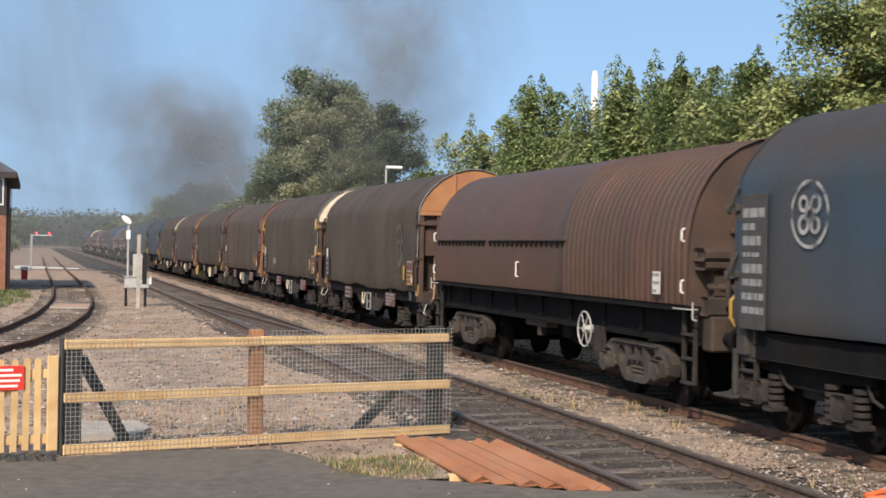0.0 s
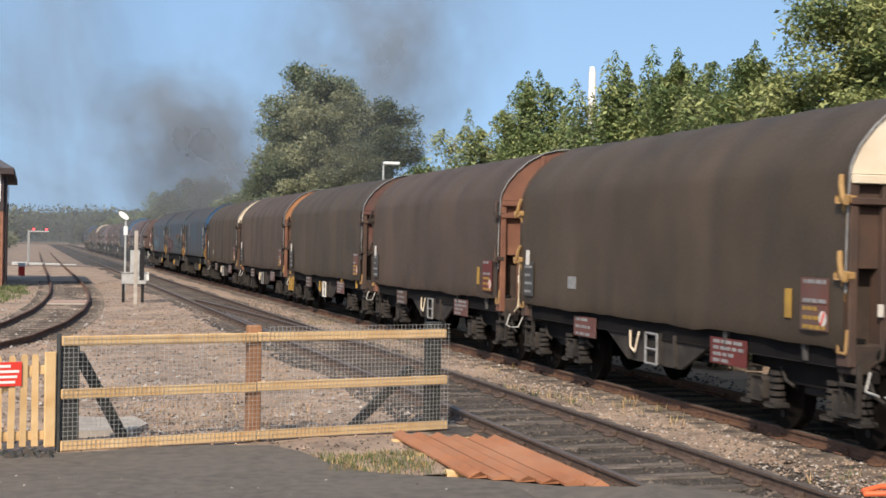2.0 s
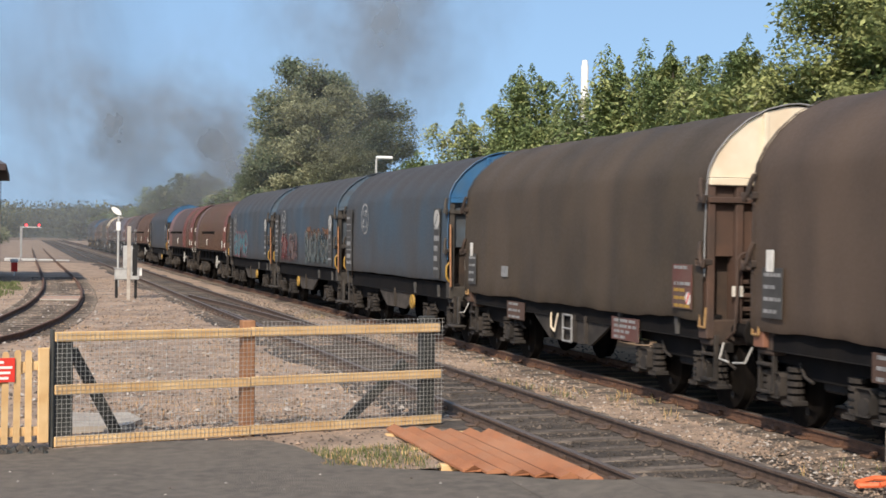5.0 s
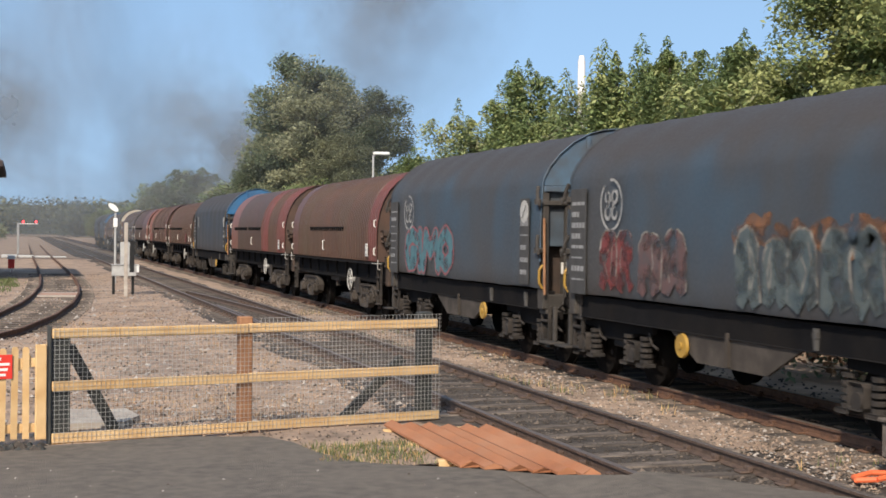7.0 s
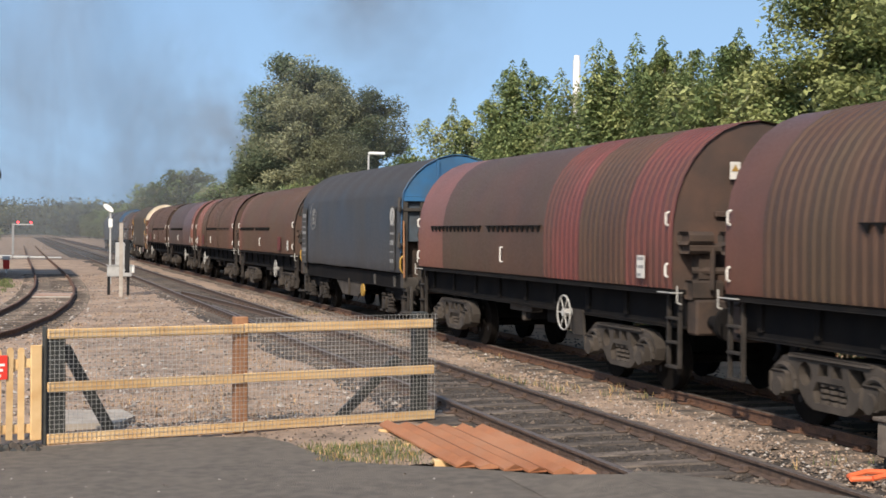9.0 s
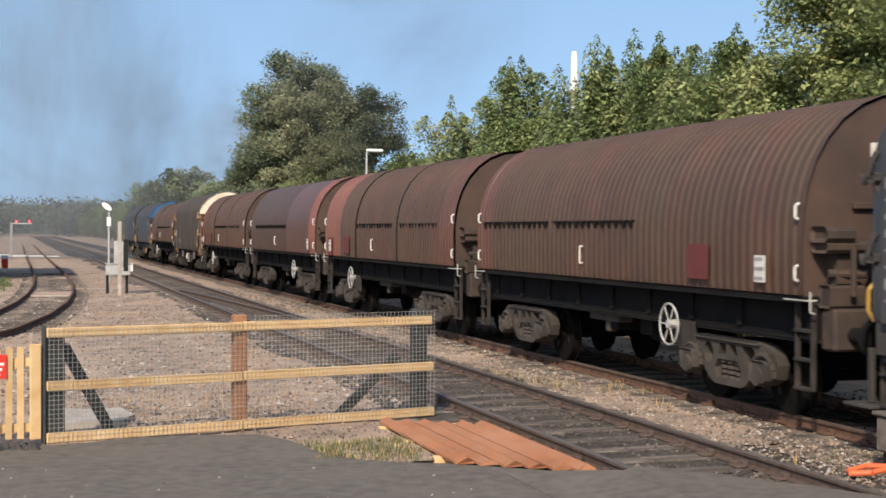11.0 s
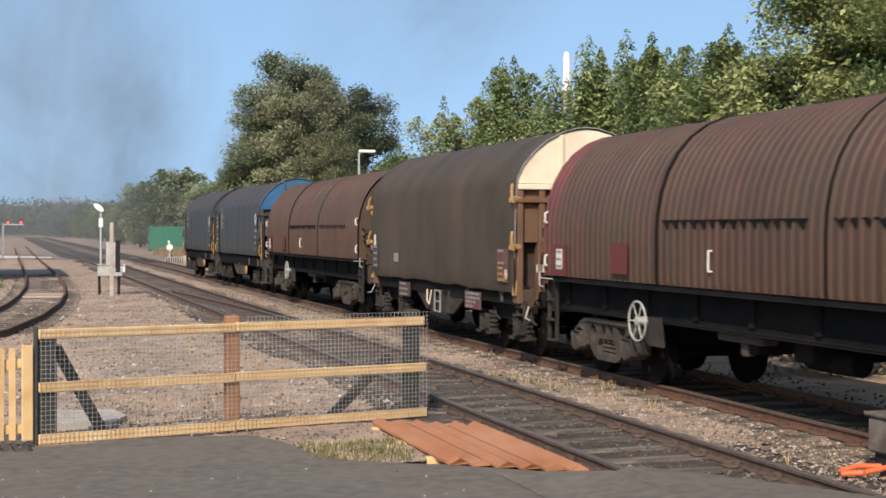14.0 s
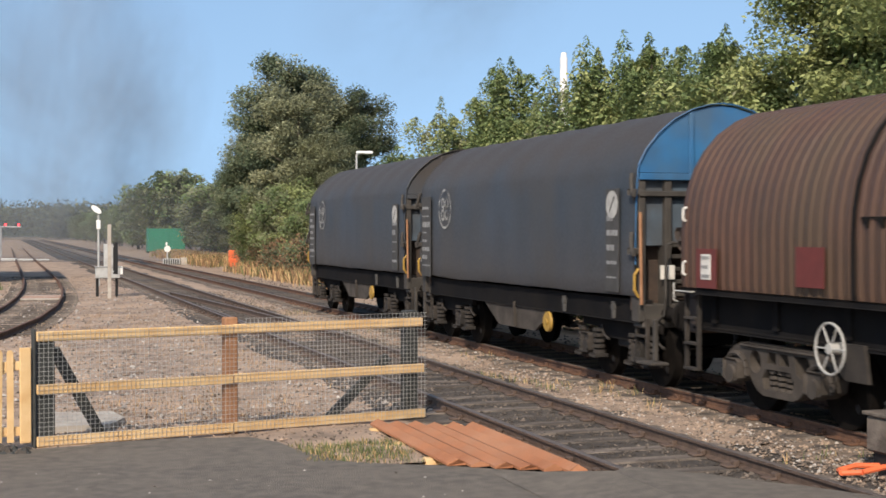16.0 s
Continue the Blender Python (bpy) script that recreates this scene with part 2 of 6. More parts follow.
M["bogie_cast"] = mat("bogie_cast", (0.066, 0.0545, 0.0455), (0.042, 0.0345, 0.0285), 4, 0.9, bump=0.3, dirt=(0.0254, 0.0207, 0.0172), dirt_scale=3, dirt_amount=0.7)
M["bogie_dust"] = mat("bogie_dust", (0.0441, 0.0362, 0.0307), (0.0255, 0.0214, 0.0186), 4, 0.9, bump=0.3, dirt=(0.00928, 0.00835, 0.00788), dirt_scale=3, dirt_amount=0.7)
M["wheel"] = mat("wheel", (0.0108, 0.00919, 0.00809), (0.00594, 0.00512, 0.00485), 5, 0.85, 0.0, 0.1, spec=0.05)
M["yellow"] = mat("yellow", (0.378, 0.225, 0.0405), (0.288, 0.171, 0.036), 4, 0.6, bump=0.05)
M["wheel_white"] = mat("wheel_white", (0.41, 0.402, 0.377), (0.295, 0.287, 0.271), 8, 0.7, bump=0)
M["plate_white"] = mat("plate_white", (0.62, 0.6, 0.56), (0.5, 0.48, 0.44), 8, 0.6, bump=0)
M["plate_grey"] = mat("plate_grey", (0.056, 0.054, 0.052), (0.04, 0.038, 0.036), 5, 0.7, bump=0)
M["mark_grey"] = mat("mark_grey", (0.255, 0.255, 0.255), (0.17, 0.17, 0.17), 8, 0.7, bump=0)
M["plate_red"] = mat("plate_red", (0.126, 0.0258, 0.0221), (0.0994, 0.0221, 0.0184), 5, 0.6, bump=0)


def sprayed(name, a, b, cover):
    """Sprayed paint, worn through in patches."""
    m = mat(name, a, b, 5, 0.6, bump=0)
    n, l = m.node_tree.nodes, m.node_tree.links
    co = n.new("ShaderNodeTexCoord")
    tx = n.new("ShaderNodeTexNoise")
    tx.inputs["Scale"].default_value, tx.inputs["Detail"].default_value = 3.5, 6
    l.new(co.outputs["Object"], tx.inputs["Vector"])
    r = n.new("ShaderNodeMapRange")
    r.inputs["From Min"].default_value, r.inputs["From Max"].default_value = 0.75 - cover, 0.95 - cover
    l.new(tx.outputs["Fac"], r.inputs["Value"])
    tr = n.new("ShaderNodeBsdfTransparent")
    mx = n.new("ShaderNodeMixShader")
    l.new(r.outputs["Result"], mx.inputs[0])
    l.new(tr.outputs[0], mx.inputs[1])
    l.new(n["Principled BSDF"].outputs[0], mx.inputs[2])
    l.new(mx.outputs[0], n["Material Output"].inputs["Surface"])
    return m


M["spray_teal"] = sprayed("spray_teal", (0.065, 0.16, 0.18), (0.05, 0.11, 0.135), 0.46)
M["spray_red"] = sprayed("spray_red", (0.17, 0.035, 0.032), (0.11, 0.032, 0.03), 0.38)
M["spray_rose"] = sprayed("spray_rose", (0.26, 0.07, 0.08), (0.2, 0.06, 0.065), 0.55)
M["spray_rust"] = sprayed("spray_rust", (0.12, 0.06, 0.055), (0.075, 0.06, 0.06), 0.38)
M["spray_orange"] = sprayed("spray_orange", (0.2, 0.09, 0.04), (0.13, 0.07, 0.045), 0.32)
M["spray_grey"] = sprayed("spray_grey", (0.088, 0.104, 0.1), (0.05, 0.07, 0.078), 0.4)
M["spray_white"] = sprayed("spray_white", (0.32, 0.3, 0.26), (0.14, 0.12, 0.1), 0.36)
M["badge_white"] = sprayed("badge_white", (0.36, 0.35, 0.33), (0.25, 0.245, 0.23), 0.42)
M["spray_smear"] = sprayed("spray_smear", (0.12, 0.11, 0.085), (0.09, 0.08, 0.06), 0.3)
M["board_blue"] = mat("board_blue", (0.062, 0.085, 0.11), (0.045, 0.06, 0.078), 3, 0.7, bump=0.1, dirt=(0.05, 0.043, 0.038), dirt_scale=2, dirt_amount=0.6)
M["post_grey"] = mat("post_grey", (0.06, 0.052, 0.045), (0.038, 0.034, 0.03), 4, 0.8, bump=0.2, dirt=(0.025, 0.022, 0.02), dirt_scale=3, dirt_amount=0.6)


def smoke_haze_mat(name, thick, seed):
    """Thin smoke, and painted haze: densest at the heart of each wisp, torn towards its rim."""
    m = bpy.data.materials.new(name)
    m.use_nodes = True
    n, l = m.node_tree.nodes, m.node_tree.links
    n.remove(n["Principled BSDF"])
    co = n.new("ShaderNodeTexCoord")
    ball = n.new("ShaderNodeTexGradient")
    ball.gradient_type = "SPHERICAL"
    l.new(co.outputs["Object"], ball.inputs[0])
    tx = n.new("ShaderNodeTexNoise")
    tx.noise_dimensions = "4D"
    tx.inputs["W"].default_value, tx.inputs["Scale"].default_value, tx.inputs["Detail"].default_value = seed, 1.7, 5
    l.new(co.outputs["Object"], tx.inputs["Vector"])
    r = n.new("ShaderNodeMapRange")
    r.inputs["From Min"].default_value, r.inputs["From Max"].default_value = 0.25, 0.7
    l.new(tx.outputs["Fac"], r.inputs["Value"])
    k = n.new("ShaderNodeMath")
    k.operation = "MULTIPLY"
    l.new(ball.outputs["Fac"], k.inputs[0])
    l.new(r.outputs["Result"], k.inputs[1])
    q = n.new("ShaderNodeMath")
    q.operation, q.use_clamp = "MULTIPLY", True
    q.inputs[1].default_value = thick
    l.new(k.outputs[0], q.inputs[0])
    d = n.new("ShaderNodeBsdfDiffuse")
    d.inputs["Color"].default_value = (0.12, 0.135, 0.155, 1)
    tr = n.new("ShaderNodeBsdfTransparent")
    mx = n.new("ShaderNodeMixShader")
    l.new(q.outputs[0], mx.inputs[0])
    l.new(tr.outputs[0], mx.inputs[1])
    l.new(d.outputs[0], mx.inputs[2])
    l.new(mx.outputs[0], n["Material Output"].inputs["Surface"])
    return m


for k in range(4):
    M["smoke_%d" % k] = smoke_haze_mat("smoke_%d" % k, (1.15, 0.72, 0.8, 0.35)[k], k * 3.7)
glow = bpy.data.materials.new("signal_red")
glow.use_nodes = True
glow.node_tree.nodes["Principled BSDF"].inputs["Base Color"].default_value = (0.5, 0.02, 0.02, 1)
glow.node_tree.nodes["Principled BSDF"].inputs["Emission Color"].default_value = (1, 0.05, 0.06, 1)
glow.node_tree.nodes["Principled BSDF"].inputs["Emission Strength"].default_value = 6
M["signal_red"] = glow
glass = bpy.data.materials.new("window_glass")
glass.use_nodes = True
glass.node_tree.nodes["Principled BSDF"].inputs["Base Color"].default_value = (0.03, 0.035, 0.04, 1)
glass.node_tree.nodes["Principled BSDF"].inputs["Roughness"].default_value = 0.05
M["window_glass"] = glass


# ---- mesh helpers ----
class Mesh:
    """Collects vertices and faces for one mesh; each face has a material slot."""

    def __init__(self):
        self.v, self.f, self.s = [], [], []

    def add(self, verts, faces, slot=0, m=None):
        o = len(self.v)
        self.v += [tuple(m @ Vector(p)) for p in verts] if m else [tuple(p) for p in verts]
        self.f += [tuple(i + o for i in q) for q in faces]
        self.s += [slot] * len(faces)
        return self

    def box(self, x0, x1, y0, y1, z0, z1, c=0.0, slot=0, m=None):
        """A box, its edges cut by c."""
        if not c:
            v = [(x, y, z) for x in (x0, x1) for y in (y0, y1) for z in (z0, z1)]
            return self.add(v, [(0, 1, 3, 2), (4, 6, 7, 5), (0, 4, 5, 1), (2, 3, 7, 6), (0, 2, 6, 4), (1, 5, 7, 3)], slot, m)
        v = []
        for sx, x in ((-1, x0), (1, x1)):
            for sy, y in ((-1, y0), (1, y1)):
                for sz, z in ((-1, z0), (1, z1)):
                    v += [(x, y - sy * c, z - sz * c), (x - sx * c, y, z - sz * c), (x - sx * c, y - sy * c, z)]
        k = lambda i, j, l, a: (i * 4 + j * 2 + l) * 3 + a
        f = [tuple(k(i, *q, 0) for q in ((0, 0), (0, 1), (1, 1), (1, 0))) for i in (0, 1)]
        f += [tuple(k(q[0], j, q[1], 1) for q in ((0, 0), (1, 0), (1, 1), (0, 1))) for j in (0, 1)]
        f += [tuple(k(q[0], q[1], l, 2) for q in ((0, 0), (1, 0), (1, 1), (0, 1))) for l in (0, 1)]
        for a in (0, 1):
            for b in (0, 1):
                f += [(k(a, b, 0, 0), k(a, b, 1, 0), k(a, b, 1, 1), k(a, b, 0, 1))]
                f += [(k(a, 0, b, 0), k(a, 1, b, 0), k(a, 1, b, 2), k(a, 0, b, 2))]
                f += [(k(0, a, b, 1), k(1, a, b, 1), k(1, a, b, 2), k(0, a, b, 2))]
        f += [tuple(k(i, j, l, a) for a in (0, 1, 2)) for i in (0, 1) for j in (0, 1) for l in (0, 1)]
        return self.add(v, f, slot, m)

    def tube(self, a, b, r0, r1=None, n=8, slot=0, caps=True):
        a, b = Vector(a), Vector(b)
        r1 = r0 if r1 is None else r1
        q = (b - a).to_track_quat("Z", "Y").to_matrix()
        ring = [q @ Vector((math.cos(2 * math.pi * i / n), math.sin(2 * math.pi * i / n), 0)) for i in range(n)]
        v = [a + p * r0 for p in ring] + [b + p * r1 for p in ring]
        f = [(i, (i + 1) % n, (i + 1) % n + n, i + n) for i in range(n)]
        if caps:
            f += [tuple(range(n))[::-1], tuple(range(n, 2 * n))]
        return self.add(v, f, slot)

    def path(self, pts, r, n=6, slot=0):
        for a, b in zip(pts, pts[1:]):
            self.tube(a, b, r, r, n, slot)
        return self

    def plate(self, outline, depth, m=None, slot=0):
        """A flat plate with the given outline in x and y, as thick as depth along z."""
        n = len(outline)
        v = [(x, y, 0) for x, y in outline] + [(x, y, depth) for x, y in outline]
        f = [tuple(range(n))[::-1], tuple(range(n, 2 * n))] + [(i, (i + 1) % n, (i + 1) % n + n, i + n) for i in range(n)]
        return self.add(v, f, slot, m)

    def pierced(self, outline, holes, depth, m, slot=0):
        """A plate with openings cut right through it."""
        loops = [outline] + list(holes)
        flat = [p for q in loops for p in q]
        n = len(flat)
        tri = tessellate_polygon([[Vector((x, y, 0)) for x, y in q] for q in loops])
        f = [tuple(t)[::-1] for t in tri] + [tuple(i + n for i in t) for t in tri]
        o = 0
        for q in loops:
            c = len(q)
            f += [(o + i, o + (i + 1) % c, o + (i + 1) % c + n, o + i + n) for i in range(c)]
            o += c
        return self.add([(x, y, 0) for x, y in flat] + [(x, y, depth) for x, y in flat], f, slot, m)

    def data(self, name, mats, smooth=False):
        me = bpy.data.meshes.new(name)
        me.from_pydata(self.v, [], self.f)
        for q in mats:
            me.materials.append(M[q])
        me.polygons.foreach_set("material_index", self.s)
        bm = bmesh.new()
        bm.from_mesh(me)
        bmesh.ops.recalc_face_normals(bm, faces=bm.faces)
        bm.to_mesh(me)
        bm.free()
        if smooth:
            me.polygons.foreach_set("use_smooth", [True] * len(me.polygons))
            me.set_sharp_from_angle(angle=radians(35))
        return me

    def raw(self, name, mats):
        """The mesh as it stands, for great numbers of small faces."""
        me = bpy.data.meshes.new(name)
        me.from_pydata(self.v, [], self.f)
        for q in mats:
            me.materials.append(M[q])
        me.polygons.foreach_set("material_index", self.s)
        return me


def part(name, me, mats, parent, label="", smooth=False, at=None):
    if isinstance(me, Mesh):
        me = me.data(name, mats if isinstance(mats, (list, tuple)) else [mats], smooth)
    ob = new(name, me)
    ob.parent = parent
    if at:
        ob.matrix_basis = at
    return tagged(ob, label)


def thing(name, label, category, group="", kind="", at=None):
    ob = new(name)
    if at:
        ob.matrix_basis = at
    return tagged(ob, label, category, group, kind)


def solid(name, me, mats, label, category, group="", kind="", at=None, smooth=False):
    ob = part(name, me, mats, None, label, smooth, at)
    return tagged(ob, "", category, group, kind)


# ---- ground, road and tracks ----
NEAR_TRACK, TRAIN_TRACK, RAIL_TOP = 6.27, 9.80, 0.15
rng = random.Random(3)


def grid_sheet(x0, x1, y0, y1, nx, ny, height):
    g = Mesh()
    v = []
    for j in range(ny + 1):
        for i in range(nx + 1):
            x, y = x0 + (x1 - x0) * i / nx, y0 + (y1 - y0) * j / ny
            v.append((x, y, height(x, y)))
    return g.add(v, [(j * (nx + 1) + i, j * (nx + 1) + i + 1, (j + 1) * (nx + 1) + i + 1, (j + 1) * (nx + 1) + i) for j in range(ny) for i in range(nx)])


ground = Mesh()
ground.add([(-1500, -900, -0.06), (1500, -900, -0.06), (1500, 2600, -0.06), (-1500, 2600, -0.06)], [(0, 1, 2, 3)])
solid("ground", ground, ["soil"], "brown gravelly railway land reaching the horizon", "ground", kind="structure")


def cess_height(x, y):
    d = noise.noise(Vector((x * 0.7, y * 0.25, 0))) * 0.05 + noise.noise(Vector((x * 3, y * 1.2, 4))) * 0.025
    edge = min(1.0, max(0.0, (min(x + 12, 13.5 - x)) / 1.5))
    return -0.06 + (0.05 + d * (1 if x < 4.6 else 0.35)) * edge


solid("cess_ground", grid_sheet(-12, 13.5, 13.4, 120, 90, 260, cess_height).data("cess_ground", ["soil"], True), None,
      "uneven stony brown soil beside the tracks", "ground", kind="structure")

road = Mesh()
edge = [(-30, 15.1), (-1.2, 15.12), (0.3, 15.3), (0.8, 15.36), (1.1, 15.55), (1.9, 15.6), (2.3, 15.5), (2.65, 15.45), (2.9, 14.95), (3.0, 14.3), (3.15, 13.9), (3.3, 13.5), (3.7, 13.2), (4.2, 12.95), (5.0, 12.3), (5.3, 11.9), (5.47, 11.6)]
road.plate(edge + [(5.47, -25), (-30, -25)], 0.1, Matrix.Translation((0, 0, -0.075)))
solid("road", road, ["asphalt"], "worn grey tarmac road at a level crossing", "road", kind="structure")
deck = Mesh()
deck.plate([(5.35, 11.45), (5.6, 11.62), (5.75, 11.5), (5.95, 11.2), (6.1, 11.1), (6.35, 10.6), (6.6, 10.35), (6.95, 9.7), (6.95, -25), (5.35, -25)], 0.185, Matrix.Translation((0, 0, -0.03)))
deck.add([(4.5, 12.4, 0.03), (5.36, 11.48, 0.155), (5.36, -25, 0.155), (4.5, -25, 0.03), (5.36, 11.48, -0.02), (5.36, -25, -0.02)], [(0, 1, 2, 3), (0, 4, 1), (3, 2, 5)])
solid("crossing_deck", deck, ["asphalt"], "grey tarmac infill between the rails of the crossing", "road", kind="structure")

RAIL_PROFILE = ((-0.07, 0.01), (0.07, 0.01), (0.07, 0.022), (0.012, 0.04), (0.012, 0.11), (0.036, 0.118), (0.036, 0.146), (0.028, 0.15), (-0.028, 0.15), (-0.036, 0.146), (-0.036, 0.118), (-0.012, 0.11), (-0.012, 0.04), (-0.07, 0.022))


def rail_along(line, web="rail", head="rail_head"):
    """One rail that follows a line of (x, y) places."""
    g = Mesh()
    n = len(RAIL_PROFILE)
    v = []
    for i, (x, y) in enumerate(line):
        a, b = line[max(i - 1, 0)], line[min(i + 1, len(line) - 1)]
        d = Vector((b[0] - a[0], b[1] - a[1])).normalized()
        v += [(x + d.y * u, y - d.x * u, z) for u, z in RAIL_PROFILE]
    for i in range(len(line) - 1):
        for k in range(n):
            g.add([], [])
            q = (i * n + k, i * n + (k + 1) % n, (i + 1) * n + (k + 1) % n, (i + 1) * n + k)
            g.f.append(q)
            g.s.append(1 if k in (6, 7, 8) else 0)
    g.v = v
    g.f += [tuple(range(n)), tuple(range(len(v) - n, len(v)))]
    g.s += [0, 0]
    return g.data("rail", [web, head])


def bed(name, x, y0, y1, mat_name):
    """A ballast bed with its shoulders."""
    g = Mesh()
    prof = ((-2.0, -0.09), (-1.5, -0.012), (-0.85, 0.0), (0.85, 0.0), (1.45, -0.012), (1.7, -0.03))
    v = []
    ys = [y0 + (y1 - y0) * (i / 160) ** 1.6 for i in range(161)]
    for y in ys:
        v += [(x + u + 0.06 * noise.noise(Vector((u, y * 0.8, 2))), y, z + 0.012 * noise.noise(Vector((u * 3, y * 3, 0)))) for u, z in prof]
    n = len(prof)
    g.add(v, [(i * n + k, i * n + k + 1, i * n + n + k + 1, i * n + n + k) for i in range(160) for k in range(n - 1)])
    if mat_name == "ballast":  # near-black between and beyond the rails
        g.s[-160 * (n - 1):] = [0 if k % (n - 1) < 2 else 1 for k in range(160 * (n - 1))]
    return solid(name, g, [mat_name, "ballast_black"], "dark weathered stone ballast under a railway line", "ballast", kind="structure")


bed("near_ballast", NEAR_TRACK, 9.8, 420, "ballast_dark")
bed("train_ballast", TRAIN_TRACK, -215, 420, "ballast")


def build_track(name, x, y0, y1, first, last, label, web):
    t = thing(name, label, "railway track", kind="structure")
    for s in (-0.7525, 0.7525):
        part("rail", rail_along([(x + s, y0), (x + s, 60), (x + s, 200), (x + s, y1)], web), None, t)
    g = Mesh().box(-1.3, 1.3, -0.125, 0.125, -0.12, 0.016, 0.015).data("sleeper", ["sleeper"])
    chair = Mesh()
    for s in (-0.7525, 0.7525):
        for q in (-1, 1):
            chair.box(s + q * 0.125 - 0.055, s + q * 0.125 + 0.055, -0.08, 0.08, 0.016, 0.045, 0.01)
            chair.box(s + q * 0.055 - 0.03, s + q * 0.055 + 0.03, -0.05, 0.05, 0.02, 0.085, 0.01)
    chair = chair.data("rail_chair", [web])
    y = first
    while y < last:
        at = pose(x + rng.uniform(-0.03, 0.03), y, rng.uniform(-0.014, 0.006), 0, 0, rng.uniform(-0.8, 0.8))
        sl = part("sleeper", g, None, t, at=at)
        if y < 45:
            part("rail_chair", chair, None, sl)
        y += 0.7
    return t


build_track("near_track", NEAR_TRACK, 4, 420, 10.6, 100, "straight running line with worn steel rails on sunken grey sleepers", "rail")
build_track("train_track", TRAIN_TRACK, -215, 420, 8, 100, "straight running line with rusty rails on brown ballast", "rust_rail")

turnout = thing("turnout", "worn switch rails crossing between the rails of the near line", "railway track", kind="structure")
line = [(6.93 - 1.36 * (k / 8) ** 1.5, 29 + k * 3.1) for k in range(9)]
part("switch_rail", rail_along([(x, y) for x, y in line if x > 5.58], "rail"), None, turnout)
part("check_rail", rail_along([(5.62, 33), (5.66, 37), (5.62, 41)], "rail"), None, turnout)

# curved siding on the far left
sid = ((-4.2, 22), (-2.2, 27), (-0.75, 32), (0.1, 37), (0.75, 43), (1.15, 49), (1.43, 56), (1.58, 64), (1.65, 75), (1.64, 90), (1.6, 110), (1.6, 140), (1.7, 200))


def offset_line(line, d):
    out = []
    for i, (x, y) in enumerate(line):
        a, b = line[max(i - 1, 0)], line[min(i + 1, len(line) - 1)]
        w = Vector((b[0] - a[0], b[1] - a[1])).normalized()
        out.append((x + w.y * d, y - w.x * d))
    return out


siding = thing("siding_track", "curved rusty siding half sunk in soil", "railway track", kind="structure")
for s in (-0.7525, 0.7525):
    part("rail", rail_along(offset_line(sid, s), "rust_rail", "rust_rail"), None, siding)
for i in range(4, 60):
    y = 30 + i * 0.75
    k = max(j for j in range(len(sid) - 1) if sid[j][1] <= y)
    f = (y - sid[k][1]) / (sid[k + 1][1] - sid[k][1])
    x = sid[k][0] + f * (sid[k + 1][0] - sid[k][0])
    turn = -math.degrees(math.atan2(sid[k + 1][0] - sid[k][0], sid[k + 1][1] - sid[k][1]))
    part("sleeper", bpy.data.meshes["sleeper"], None, siding, at=pose(x, y, 0.004, 0, 0, turn))


# ---- train ----
CURTAIN = ((1.34, 1.22), (1.365, 1.28), (1.368, 1.5), (1.37, 1.75), (1.372, 2.05), (1.368, 2.35), (1.36, 2.65), (1.347, 2.92), (1.335, 3.08), (1.318, 3.17), (1.215, 3.37), (1.03, 3.59), (0.78, 3.8), (0.47, 3.96), (0.2, 4.03), (0, 4.05))
HOOD = ((1.33, 1.5), (1.345, 1.6), (1.35, 2.2), (1.335, 2.45), (1.28, 2.75), (1.18, 3.03), (1.03, 3.28), (0.83, 3.5), (0.58, 3.67), (0.3, 3.78), (0, 3.82))


def whole(profile):
    return [(-x, z) for x, z in profile] + [(x, z) for x, z in profile[-2::-1]]


def loft(g, sections, slots=None):
    """A skin over sections (y, [(x, z), ...])."""
    n = len(sections[0][1])
    o = len(g.v)
    for y, pts in sections:
        g.v += [(x, y, z) for x, z in pts]
    for i in range(len(sections) - 1):
        for k in range(n - 1):
            g.f.append((o + i * n + k, o + i * n + k + 1, o + (i + 1) * n + k + 1, o + (i + 1) * n + k))
            g.s.append(slots[i] if slots else 0)
    return g


def swell(pts, d):
    """The profile pushed outwards by d, its foot kept level."""
    return [(x + d * (1 if x > 0 else -1 if x < 0 else 0) * min(1, abs(x) / 0.5), z + d * max(0.0, (z - 2.6) / 1.4)) for x, z in pts]


def ellipse(cy, cz, ry, rz, n=28):
    return [(cy + ry * math.cos(2 * math.pi * i / n), cz + rz * math.sin(2 * math.pi * i / n)) for i in range(n)]


def wheelset_mesh():
    g = Mesh()
    for s in (-0.7525, 0.7525):
        for x0, x1, r in ((-0.065, 0.065, 0.455), (-0.085, -0.065, 0.485) if s > 0 else (0.065, 0.085, 0.485)):
            g.tube((s + x0, 0, 0), (s + x1, 0, 0), r, r, 28)
        g.tube((s - 0.1, 0, 0), (s + 0.1, 0, 0), 0.12, 0.12, 12, 0)
        for k in range(3):
            a = k * 2.094
            g.tube((s + 0.07, 0.28 * math.cos(a), 0.28 * math.sin(a)), (s - 0.07, 0.28 * math.cos(a), 0.28 * math.sin(a)), 0.05, 0.05, 8, 1)
    g.tube((-1.0, 0, 0), (1.0, 0, 0), 0.075, 0.075, 10)
    return g.data("wheelset", ["wheel", "dark_metal"], True)


def coil_spring(g, x, y, z0, z1, r, turns=5, slot=0):
    h = (z1 - z0) / turns
    for k in range(turns):
        g.tube((x, y, z0 + h * k), (x, y, z0 + h * (k + 0.62)), r, r, 10, slot)


